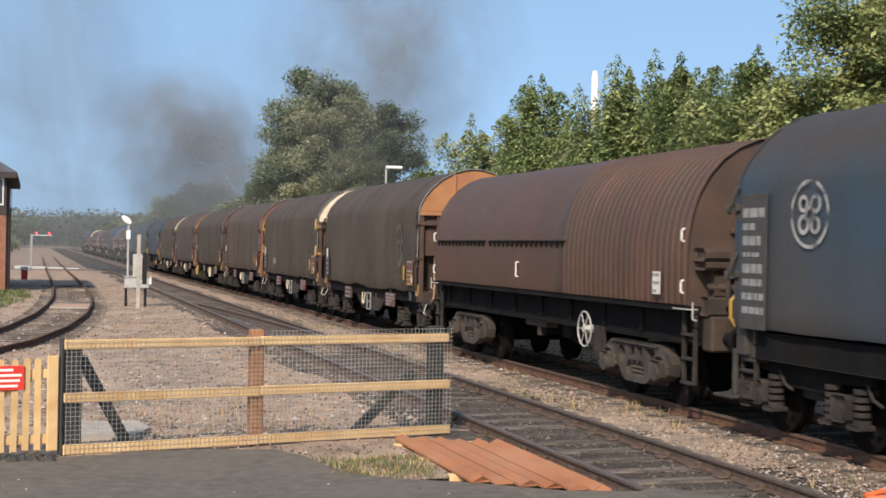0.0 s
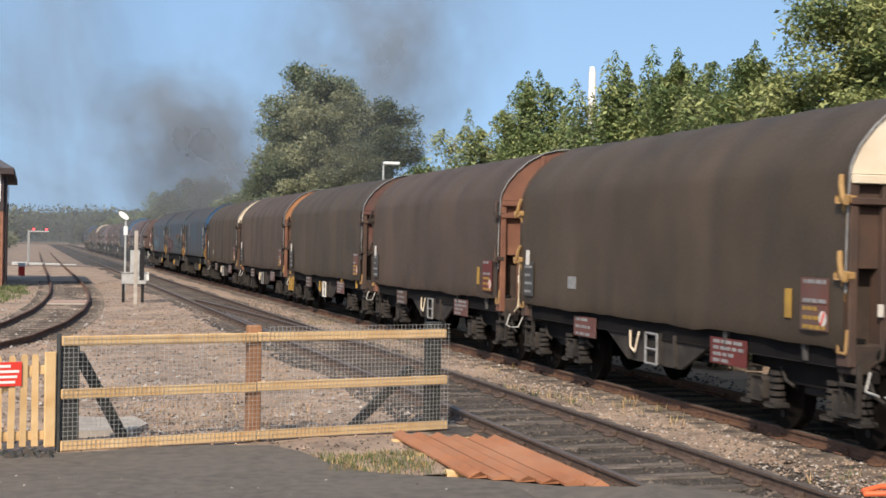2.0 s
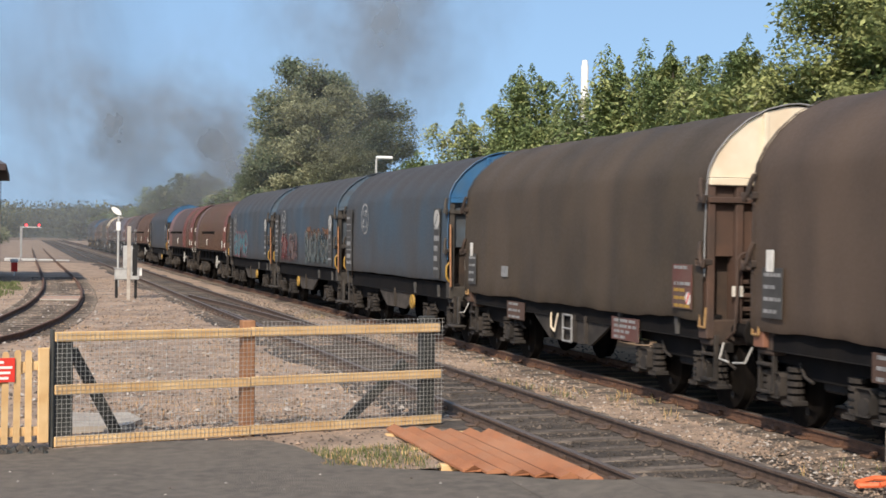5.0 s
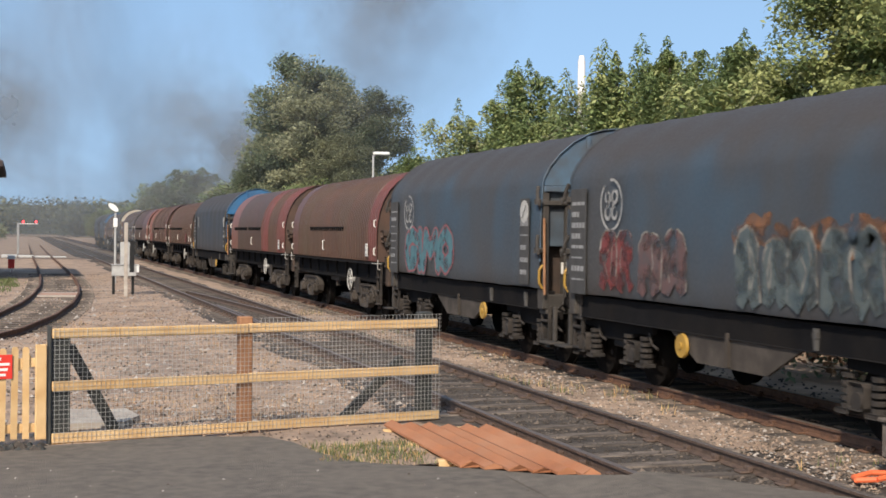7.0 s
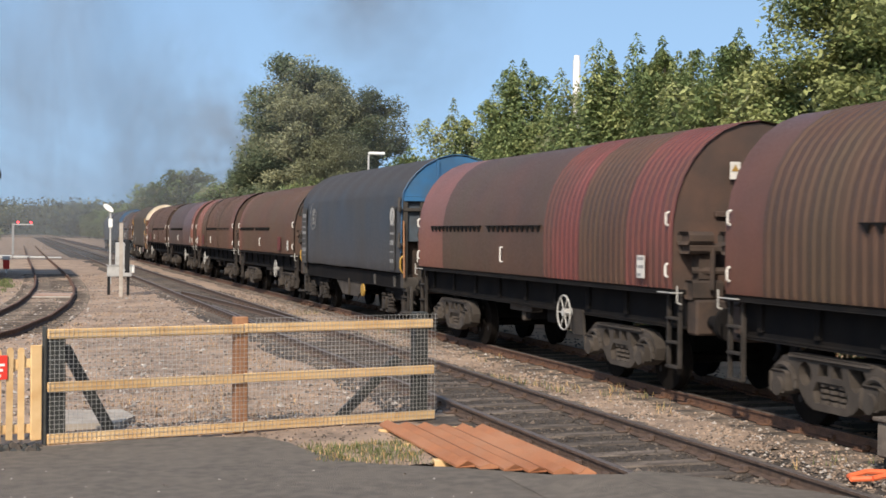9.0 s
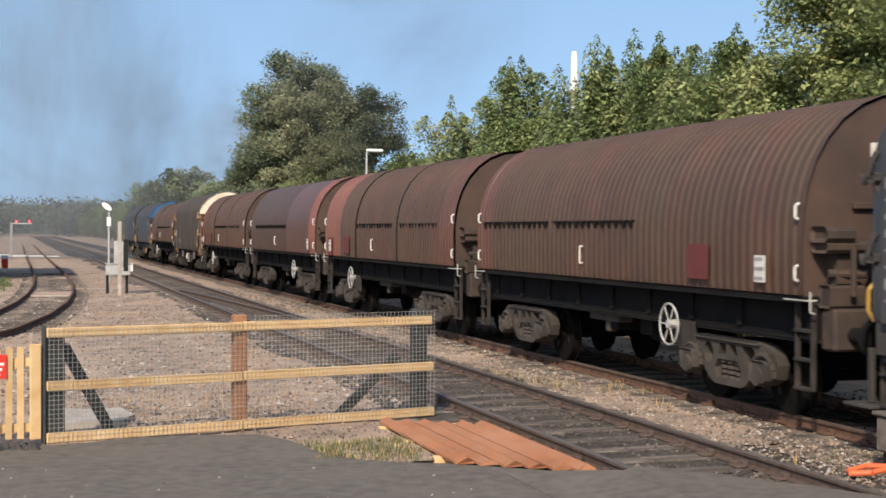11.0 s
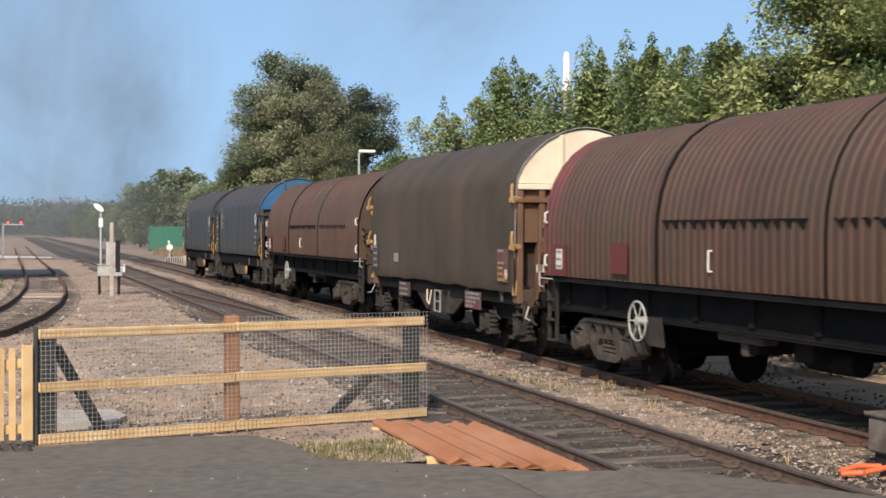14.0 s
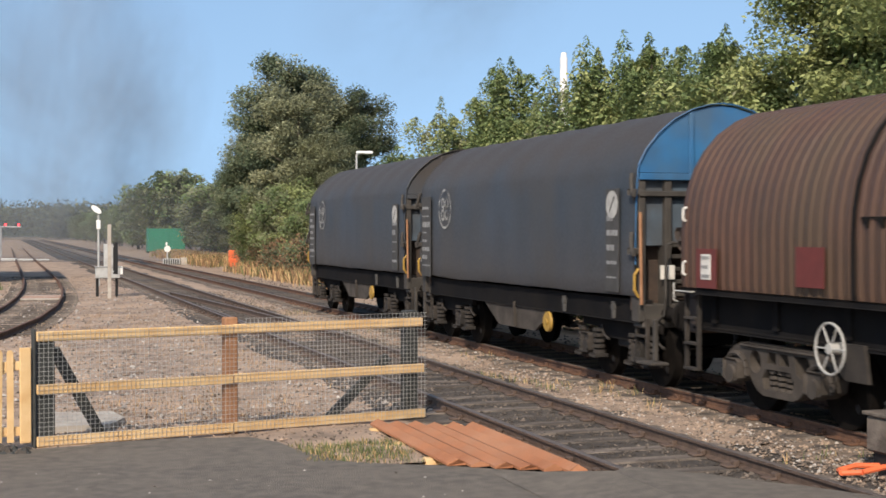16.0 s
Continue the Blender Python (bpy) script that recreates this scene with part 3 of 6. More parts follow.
def cast_bogie():
    """Heavy cast side frames with sloped ends and openings round the spring nest."""
    frames = []
    for s in (-1, 1):
        g = Mesh()
        x0, x1 = s * 1.0, s * 1.16
        m = Matrix(((0, 0, x1 - x0, x0), (1, 0, 0, 0), (0, 1, 0, 0), (0, 0, 0, 1)))
        rim = [(-1.15, 0.45), (-1.2, 0.62), (-1.12, 0.75), (-0.98, 0.83), (-0.78, 0.87), (0.78, 0.87), (0.98, 0.82), (1.15, 0.7), (1.18, 0.55), (1.12, 0.42), (0.95, 0.36), (0.78, 0.45), (0.62, 0.46), (0.46, 0.31), (0.32, 0.26), (-0.32, 0.26), (-0.46, 0.31), (-0.62, 0.46), (-0.78, 0.45), (-0.95, 0.36)]
        nest = [(-0.3, 0.34), (0.3, 0.34), (0.34, 0.47), (0.26, 0.585), (-0.26, 0.585), (-0.34, 0.47)]
        left = [(-0.62, 0.79), (-0.68, 0.7), (-0.5, 0.53), (-0.4, 0.58), (-0.34, 0.79)]
        pair = [[(-0.25, 0.65), (-0.04, 0.65), (-0.04, 0.79), (-0.21, 0.79)], [(0.04, 0.65), (0.25, 0.65), (0.21, 0.79), (0.04, 0.79)]]
        g.pierced(rim, [nest, left, ellipse(0.5, 0.65, 0.13, 0.14, 14)] + pair, 1, m)
        for y in (-0.9, 0.9):
            g.box(x1 - 0.02 * s, x1 + s * 0.09, y - 0.17, y + 0.17, 0.4, 0.66, 0.03)
            g.tube((x1, y, 0.47), (x1 + s * 0.13, y, 0.47), 0.13, 0.11, 12)
        for y in (-0.18, 0, 0.18):
            coil_spring(g, x1 - s * 0.085, y, 0.34, 0.6, 0.07, 4, 0)
        for q in (-0.9, 0.9):
            arc = [(x1 + s * 0.03, q + 0.26 * math.cos(k * 0.35), 0.47 + 0.26 * math.sin(k * 0.35)) for k in range(10)]
            g.path(arc, 0.035)
        g.box(x1, x1 + s * 0.03, -0.8, 0.8, 0.83, 0.87, 0.008)
        frames.append(g.data("side_frame", ["bogie_cast", "dark_metal"], True))
    bol = Mesh().box(-0.97, 0.97, -0.25, 0.25, 0.45, 0.85, 0.03).data("bolster", ["dark_metal"])
    return frames, bol


def sprung_bogie():
    """Light bogie: axle boxes with stepped coil springs and a thin curved frame."""
    frames = []
    for s in (-1, 1):
        g = Mesh()
        x0, x1 = s * 0.98, s * 1.06
        m = Matrix(((0, 0, x1 - x0, x0), (1, 0, 0, 0), (0, 1, 0, 0), (0, 0, 0, 1)))
        g.plate([(-1.3, 0.78), (-1.3, 0.9), (1.3, 0.9), (1.3, 0.78), (0.7, 0.76), (0.35, 0.62), (-0.35, 0.62), (-0.7, 0.76)], 1, m, 1)
        for y in (-0.9, 0.9):
            g.box(x1 - s * 0.04, x1 + s * 0.12, y - 0.15, y + 0.15, 0.36, 0.66, 0.04)
            g.tube((x1, y, 0.46), (x1 + s * 0.15, y, 0.46), 0.13, 0.1, 12)
            for q in (-0.28, 0.28):
                coil_spring(g, x1 + s * 0.03, y + q, 0.36, 0.78, 0.1, 5)
                g.box(x1 - s * 0.05, x1 + s * 0.14, y + q - 0.12, y + q + 0.12, 0.3, 0.36, 0.01)
            g.path([(x1 + s * 0.05, y - 0.4, 0.8), (x1 + s * 0.08, y - 0.55, 0.66), (x1 + s * 0.06, y - 0.7, 0.6)], 0.02)
        frames.append(g.data("side_frame", ["bogie_dust", "frame_black"], True))
    bol = Mesh().box(-0.98, 0.98, -0.22, 0.22, 0.5, 0.8, 0.03).data("bolster", ["dark_metal"])
    return frames, bol


WHEELSET, CAST, SPRUNG = wheelset_mesh(), cast_bogie(), sprung_bogie()
WHEELSETS = []


def add_bogie(wagon, y, kind):
    b = part("bogie", kind[1], None, wagon, "dusty steel bogie", at=pose(0, y, 0))
    for me in kind[0]:
        part("side_frame", me, None, b)
    for q in (-0.9, 0.9):
        WHEELSETS.append((part("wheelset", WHEELSET, None, b, "dark steel wheels on an axle", at=pose(0, q, 0.455)), q))


def buffers(wagon, half):
    for e in (-1, 1):
        for s in (-0.87, 0.87):
            g = Mesh()
            y = e * (half - 0.62)
            g.tube((s, y, 1.06), (s, y + e * 0.34, 1.06), 0.1, 0.09, 12)
            g.tube((s, y + e * 0.3, 1.06), (s, y + e * 0.56, 1.06), 0.065, 0.065, 10)
            g.tube((s, y + e * 0.56, 1.06), (s, y + e * 0.59, 1.06), 0.22, 0.21, 16)
            part("buffer", g, ["frame_black"], wagon, smooth=True)
        g = Mesh()
        y = e * (half - 0.62)
        g.path([(0, y, 1.0), (0, y + e * 0.3, 0.95), (0, y + e * 0.42, 0.7), (0, y + e * 0.3, 0.55)], 0.03)
        part("coupling", g, ["dark_metal"], wagon)


def side_plate(wagon, name, mats, x, y, z, w, h, lines=0, label=""):
    """A small plate on the side; short bars stand for writing that cannot be read."""
    r = random.Random(int(abs(y) * 100 + z * 10 + lines))
    g = Mesh().box(x - 0.012, x, y - w / 2, y + w / 2, z - h / 2, z + h / 2, 0.003)
    for i in range(lines):
        zz = z + h * 0.36 - i * h * 0.72 / max(1, lines - 1) if lines > 1 else z
        p, end = y + w * 0.4, y - w * r.uniform(0.0, 0.4)
        t = min(0.022, h * 0.28 / lines) * (1.0 if lines < 6 else r.choice((0.6, 1.2, 1.9, 2.6)))
        while p > end:
            q = p - w * r.uniform(0.1, 0.3)
            g.box(x - 0.016, x - 0.01, max(q, y - w * 0.42), p, zz - t, zz + t, 0, 1)
            p = q - w * 0.05
    return part(name, g, mats, wagon, label)


def hand_rail(wagon, pts, mats="plate_white", r=0.016, label=""):
    g = Mesh().path(pts, r)
    part("grab_rail", g, [mats], wagon, label)


def step_ladder(wagon, x, y, z0, z1, w=0.32, mat_name="bogie_dust"):
    g = Mesh()
    for q in (-w / 2, w / 2):
        g.box(x - 0.03, x + 0.03, y + q - 0.02, y + q + 0.02, z0, z1, 0.005)
    k = z0
    while k < z1 - 0.1:
        g.box(x - 0.06, x + 0.04, y - w / 2, y + w / 2, k, k + 0.035, 0.005)
        k += 0.33
    part("step_ladder", g, [mat_name], wagon)


def end_wall(wagon, half, e, profile, face, frame_mat, kind, trim, bar=""):
    """End wall: an upper panel of the hood's shape, and below it posts, rungs and boards. Built facing away along e."""
    y = e * half
    top = [(x, z) for x, z in whole(profile) if z > 2.98]
    m = Matrix(((1, 0, 0, 0), (0, 0, e * 0.05, y - e * 0.05), (0, 1, 0, 0), (0, 0, 0, 1)))
    g = Mesh().plate([(x * 0.985, z - 0.02) for x, z in top], 1, m)
    for x in (-0.5, 0.5):
        zt = 3.92
        g.box(x - 0.035, x + 0.035, min(y, y + e * 0.05), max(y, y + e * 0.05), 3.0, zt, 0.008)
    g.box(-1.32, 1.32, min(y, y + e * 0.06), max(y, y + e * 0.06), 2.95, 3.05, 0.01)
    part("end_panel", g, [face], wagon, "painted curved end panel")
    arch = [(x * 1.004, y + e * 0.035, z + 0.012) for x, z in whole(profile) if z > 1.6]
    if e < 0:
        part("end_hoop", Mesh().path(arch, 0.011, 6), [face if kind == "post_grey" else "mark_grey"], wagon)
    yd = lambda a, b: (min(y + e * a, y + e * b), max(y + e * a, y + e * b))
    part("end_sheet", Mesh().box(-1.24, 1.24, *yd(-0.1, -0.06), 2.02, 3.0, 0.01), [frame_mat], wagon)
    part("end_backing", Mesh().box(-1.28, 1.28, *yd(-0.34, -0.28), 1.1, 2.05, 0.01), ["bracket_dark"], wagon)
    for x in (-1.27, -0.86, 0.86, 1.27):
        part("end_post", Mesh().box(x - 0.055, x + 0.055, *yd(-0.2, 0.03), 0.95, 3.0, 0.012), [trim], wagon)
    for z in (1.3, 1.48, 1.66, 1.84, 2.0):
        part("rung", Mesh().box(-0.86, 0.86, *yd(-0.17, -0.04), z, z + 0.06, 0.01), [trim], wagon)
    part("end_beam", Mesh().box(-1.33, 1.33, *yd(-0.2, 0.06), 2.72, 2.8, 0.01), [trim], wagon)
    part("end_headstock", Mesh().box(-1.25, 1.25, *yd(-0.3, 0.02), 0.86, 1.2, 0.02), ["bracket_dark" if kind != "post_grey" else trim], wagon)
    for z in (1.95, 2.78):
        for s in (-1, 1):
            ya = lambda a, b: (min(y + e * a, y + e * b), max(y + e * a, y + e * b))
            g = Mesh().box(s * 1.28, s * 1.42, *ya(-0.1, 0.04), z - 0.05, z + 0.05, 0.02)
            g.path([(s * 1.39, y - e * 0.06, z + 0.26), (s * 1.42, y - e * 0.02, z + 0.16), (s * 1.43, y + e * 0.03, z + 0.02), (s * 1.43, y + e * 0.1, z - 0.06), (s * 1.43, y + e * 0.13, z + 0.04)], 0.032, 8)
            g.tube((s * 1.3, y - e * 0.06, z - 0.3), (s * 1.38, y - e * 0.02, z - 0.06), 0.022, 0.028, 8)
            part("hood_latch", g, [kind], wagon, smooth=True)
    g = Mesh().path([(-1.02, y + e * 0.02, 0.95), (-1.02, y + e * 0.2, 1.05), (-1.02, y + e * 0.26, 1.3), (-1.02, y + e * 0.26, 1.98), (-0.99, y + e * 0.26, 2.04), (-0.93, y + e * 0.26, 2.07), (-0.45, y + e * 0.26, 2.07), (-0.4, y + e * 0.2, 2.07), (-0.4, y - e * 0.02, 2.07)], 0.02, 8)
    part("end_handrail", g, [bar or trim], wagon)


HOODS = {}


def curtain_hood(kind, half, seed):
    """Tarpaulin hood: soft folds down its sides, sagging between hoops, a crease at the shoulder and a wavy lower hem."""
    plain = kind in ("tarp_olive", "tarp_brown")
    hem_z = 1.16 if plain else 1.3
    prof = whole([(x, z if z > 1.5 else hem_z + (z - 1.22)) for x, z in CURTAIN])
    deep = 1.0 if plain else 0.55
    sections, n = [], 96
    for i in range(n + 1):
        y = -half + 2 * half * i / n
        sag = -0.014 * (0.5 - 0.5 * math.cos(2 * math.pi * i / 12))
        pts = []
        for x, z in swell(prof, sag):
            side = 1 if x > 0 else -1
            low = max(0.0, min(1.0, (3.3 - z) / 1.2))
            k = noise.noise(Vector((y * 1.9 + seed, z * 0.35, side))) * 0.024 * low
            k += noise.noise(Vector((y * 0.8 + z * 0.9, z * 1.1 - y * 0.4, seed * 1.7 + side))) * 0.016
            k += noise.noise(Vector((y * 4.5, z * 1.6, seed * 0.9 + side))) * 0.007 * low
            hem = 0.0
            if z < hem_z + 0.09:
                hem = (0.05 if plain else 0.02) * (noise.noise(Vector((y * 0.6, seed, x))) + 0.45 * noise.noise(Vector((y * 2.3, seed, x))))
                k += (0.03 if plain else 0.008) * noise.noise(Vector((y * 2.8, seed + 7.0, side)))
            pts.append((x + side * k * deep if abs(x) > 0.01 else x, z + hem + 0.3 * k * deep * max(0.0, z - 3.2)))
        sections.append((y, pts))
    g = loft(Mesh(), sections)
    for e in (-1, 1):
        rim = [(e * half - 0.03, swell(prof, 0.012)), (e * half + 0.03, swell(prof, 0.012))]
        loft(g, rim, [1])
    return g.data("hood", [kind, kind], True)


def steel_hood(half, bands, ribs, seams):
    """Three telescoping steel hood sections with upright ribs. bands: (y0, y1, slot); ribs: (y0, y1); seams: y places."""
    key = (round(half, 2), bands, ribs, seams)
    if key in HOODS:
        return HOODS[key]
    prof = whole(HOOD)
    ys = {-half, half}
    for a, b in ribs:
        k = a
        while k < b:
            ys |= {round(k + q, 4) for q in (0.0, 0.04, 0.052, 0.068, 0.12, 0.145)}
            k += 0.19
    y = -half
    while y < half:
        ys.add(round(y, 3))
        y += 0.5
    for s in seams:
        ys |= {s - 0.001, s + 0.001}
    for a, b, _ in bands:
        ys |= {a, b}
    ys = sorted(q for q in ys if -half <= q <= half)
    sections, slots = [], []
    for i, y in enumerate(ys):
        d = 0.0
        for a, b in ribs:
            if a <= y < b:
                ph = (y - a + 0.0004) % 0.19
                d = 0.016 if 0.064 < ph < 0.125 else 0.011 if 0.048 < ph <= 0.064 else 0.0
        lift = 0.012 * sum(1 for s in seams if y < s) * (1 if len(seams) < 3 else 0.6)
        sections.append((y, swell(prof, d + lift)))
    for a, b in zip(ys, ys[1:]):
        mid = (a + b) / 2
        slots.append(next((s for p, q, s in bands if p <= mid < q), 0))
    g = loft(Mesh(), sections, slots)
    for s in seams:
        loft(g, [(s - 0.03, swell(prof, 0.03)), (s - 0.028, swell(prof, 0.046)), (s + 0.03, swell(prof, 0.046)), (s + 0.032, swell(prof, 0.0))], [4, 4, 4])
    HOODS[key] = g.data("hood", ["steel_brown", "steel_red", "steel_pink", "steel_warm", "frame_black"], True)
    return HOODS[key]


SIDE = lambda x, d=0.006: Matrix(((0, 0, -d, x), (1, 0, 0, 0), (0, 1, 0, 0), (0, 0, 0, 1)))


def ring_badge(wagon, y, z, ry, rz):
    """A round white badge of plain shapes: a ring with curls inside."""
    g = Mesh()
    o, i = ellipse(y, z, ry, rz, 32), ellipse(y, z, ry * 0.89, rz * 0.89, 32)
    v = [(-1.385, a, b) for a, b in o] + [(-1.385, a, b) for a, b in i]
    g.add(v, [(k, (k + 1) % 32, (k + 1) % 32 + 32, k + 32) for k in range(32)])
    for a, b, r in ((-0.3, 0.3, 0.3), (0.32, 0.3, 0.26), (-0.3, -0.32, 0.26), (0.3, -0.3, 0.3), (0, 0, 0.24)):
        o = ellipse(y + a * ry, z + b * rz, r * ry, r * rz, 16)
        i = ellipse(y + a * ry, z + b * rz, r * ry * 0.55, r * rz * 0.55, 16)
        v = [(-1.386, p, q) for p, q in o] + [(-1.386, p, q) for p, q in i]
        g.add(v, [(k, (k + 1) % 16, (k + 1) % 16 + 16, k + 16) for k in range(16)])
    return part("badge", g, ["badge_white"], wagon, "round white badge with curls")


def blob(r, y, z, w, h, n=22):
    return [(y + w * 0.5 * math.cos(2 * math.pi * k / n) * (1 + 0.16 * r.uniform(-1, 1)), z + h * 0.5 * math.sin(2 * math.pi * k / n) * (1 + 0.14 * r.uniform(-1, 1))) for k in range(n)]


def spray_shapes(wagon, y0, y1, z0, z1, n, fill, rim, seed, halo=""):
    """Tall sprayed humps side by side, with an uneven outline, slits, and a cloud of another colour over them."""
    r = random.Random(seed)
    w = (y1 - y0) / n

    def ribbon(g, pts, t, lay, slot):
        for (a, b), (c, d) in zip(pts, pts[1:]):
            k = math.hypot(c - a, d - b) or 1
            u, v = -(d - b) / k * t, (c - a) / k * t
            g.add([(lay, a + u, b + v), (lay, a - u, b - v), (lay, c - u, d - v), (lay, c + u, d + v)], [(0, 1, 2, 3)], slot)

    if halo:
        g = Mesh()
        for k in range(n * 2):
            g.plate(blob(r, y0 + w * 0.5 * (k + 0.5), z1 - 0.06 + r.uniform(-0.08, 0.08), w * 0.8, 0.42), 1, SIDE(-1.3765 - 0.0004 * k, 0.0003))
        part("sprayed_cloud", g, [halo], wagon, "rusty orange sprayed cloud")
    for k in range(n):
        y, lay = y0 + w * (k + 0.5), -1.3825 - 0.002 * (k % 2)
        hh = (z1 - z0) * r.uniform(0.82, 1.06)
        lean, foot = r.uniform(-0.12, 0.12) * w, r.uniform(0.0, 0.09)
        out = []
        for i in range(13):
            a = math.pi * i / 12
            out.append((y + lean + w * 0.46 * math.cos(a) * r.uniform(0.86, 1.1), z0 + hh * 0.66 + hh * 0.34 * math.sin(a) ** 0.7 * r.uniform(0.92, 1.06)))
        out.append((y - w * r.uniform(0.4, 0.54), z0 + foot + 0.1))
        out.append((y - w * 0.2, z0 + foot))
        out.append((y - w * 0.05, z0 + hh * r.uniform(0.14, 0.3)))
        out.append((y + w * 0.16, z0 + r.uniform(0, 0.06)))
        out.append((y + w * r.uniform(0.4, 0.54), z0 + foot + 0.06))
        g = Mesh().plate(out, 1, SIDE(lay, 0.0008), 0)
        ribbon(g, out[:14], r.uniform(0.014, 0.024), lay - 0.0014, 1)
        for q in range(r.choice((1, 2, 2))):
            yy = y + w * r.uniform(-0.22, 0.22)
            bend = r.uniform(-0.2, 0.2) * w
            ribbon(g, [(yy, z0 + hh * 0.25), (yy + bend, z0 + hh * 0.5), (yy + lean, z0 + hh * r.uniform(0.65, 0.85))], 0.014, lay - 0.0014, 1)
        part("sprayed_shape", g, [fill, rim], wagon, "sprayed coloured shape")


LETTERS = {
    "hook": [[(0.95, 0.85), (0.6, 1.0), (0.2, 0.8), (0.1, 0.4), (0.3, 0.05), (0.75, 0.1), (0.9, 0.4), (0.55, 0.42)]],
    "bar": [[(0.5, 0.0), (0.5, 0.98)]],
    "zigzag": [[(0.05, 0.0), (0.2, 0.95), (0.5, 0.45), (0.8, 0.95), (0.95, 0.0)]],
    "loop": [[(0.5, 1.0), (0.15, 0.75), (0.1, 0.3), (0.5, 0.02), (0.9, 0.3), (0.85, 0.75), (0.5, 1.0)]],
}


def spray_strokes(wagon, y0, y1, z0, z1, kinds, fill, rim, glow, seed):
    """Fat sprayed strokes with a coloured edge and a pale outer line."""
    r = random.Random(seed)
    wide = [0.45 if k == "bar" else 1.25 if k == "zigzag" else 1.0 for k in kinds]
    unit = (y1 - y0) / sum(wide)
    at = y1
    for n, (kind, w) in enumerate(zip(kinds, wide)):
        lift, w = r.uniform(-0.05, 0.05), w * unit
        g = Mesh()
        for lay, t, slot in ((-1.3835, 0.235, 2), (-1.3845, 0.205, 1), (-1.3855, 0.16, 0)):
            for line in LETTERS[kind]:
                pts = [(at - w * (1.02 * u), z0 + lift + 0.16 + (z1 - z0 - 0.3) * v) for u, v in line]
                for k, (a, b) in enumerate(pts):
                    g.add([(lay - 0.00002 * k - 0.0003 * n, p, q) for p, q in ellipse(a, b, t, t * 0.95, 14)], [tuple(range(14))], slot)
                for k, ((a, b), (c, d)) in enumerate(zip(pts, pts[1:])):
                    m = math.hypot(c - a, d - b) or 1
                    u, v = -(d - b) / m * t, (c - a) / m * t
                    x = lay - 0.00002 * k - 0.00001 - 0.0003 * n
                    g.add([(x, a + u, b + v), (x, a - u, b - v), (x, c - u, d - v), (x, c + u, d + v)], [(0, 1, 2, 3)], slot)
        part("sprayed_letter", g, [fill, rim, glow], wagon, "fat sprayed turquoise stroke with a pink edge")
        at -= w


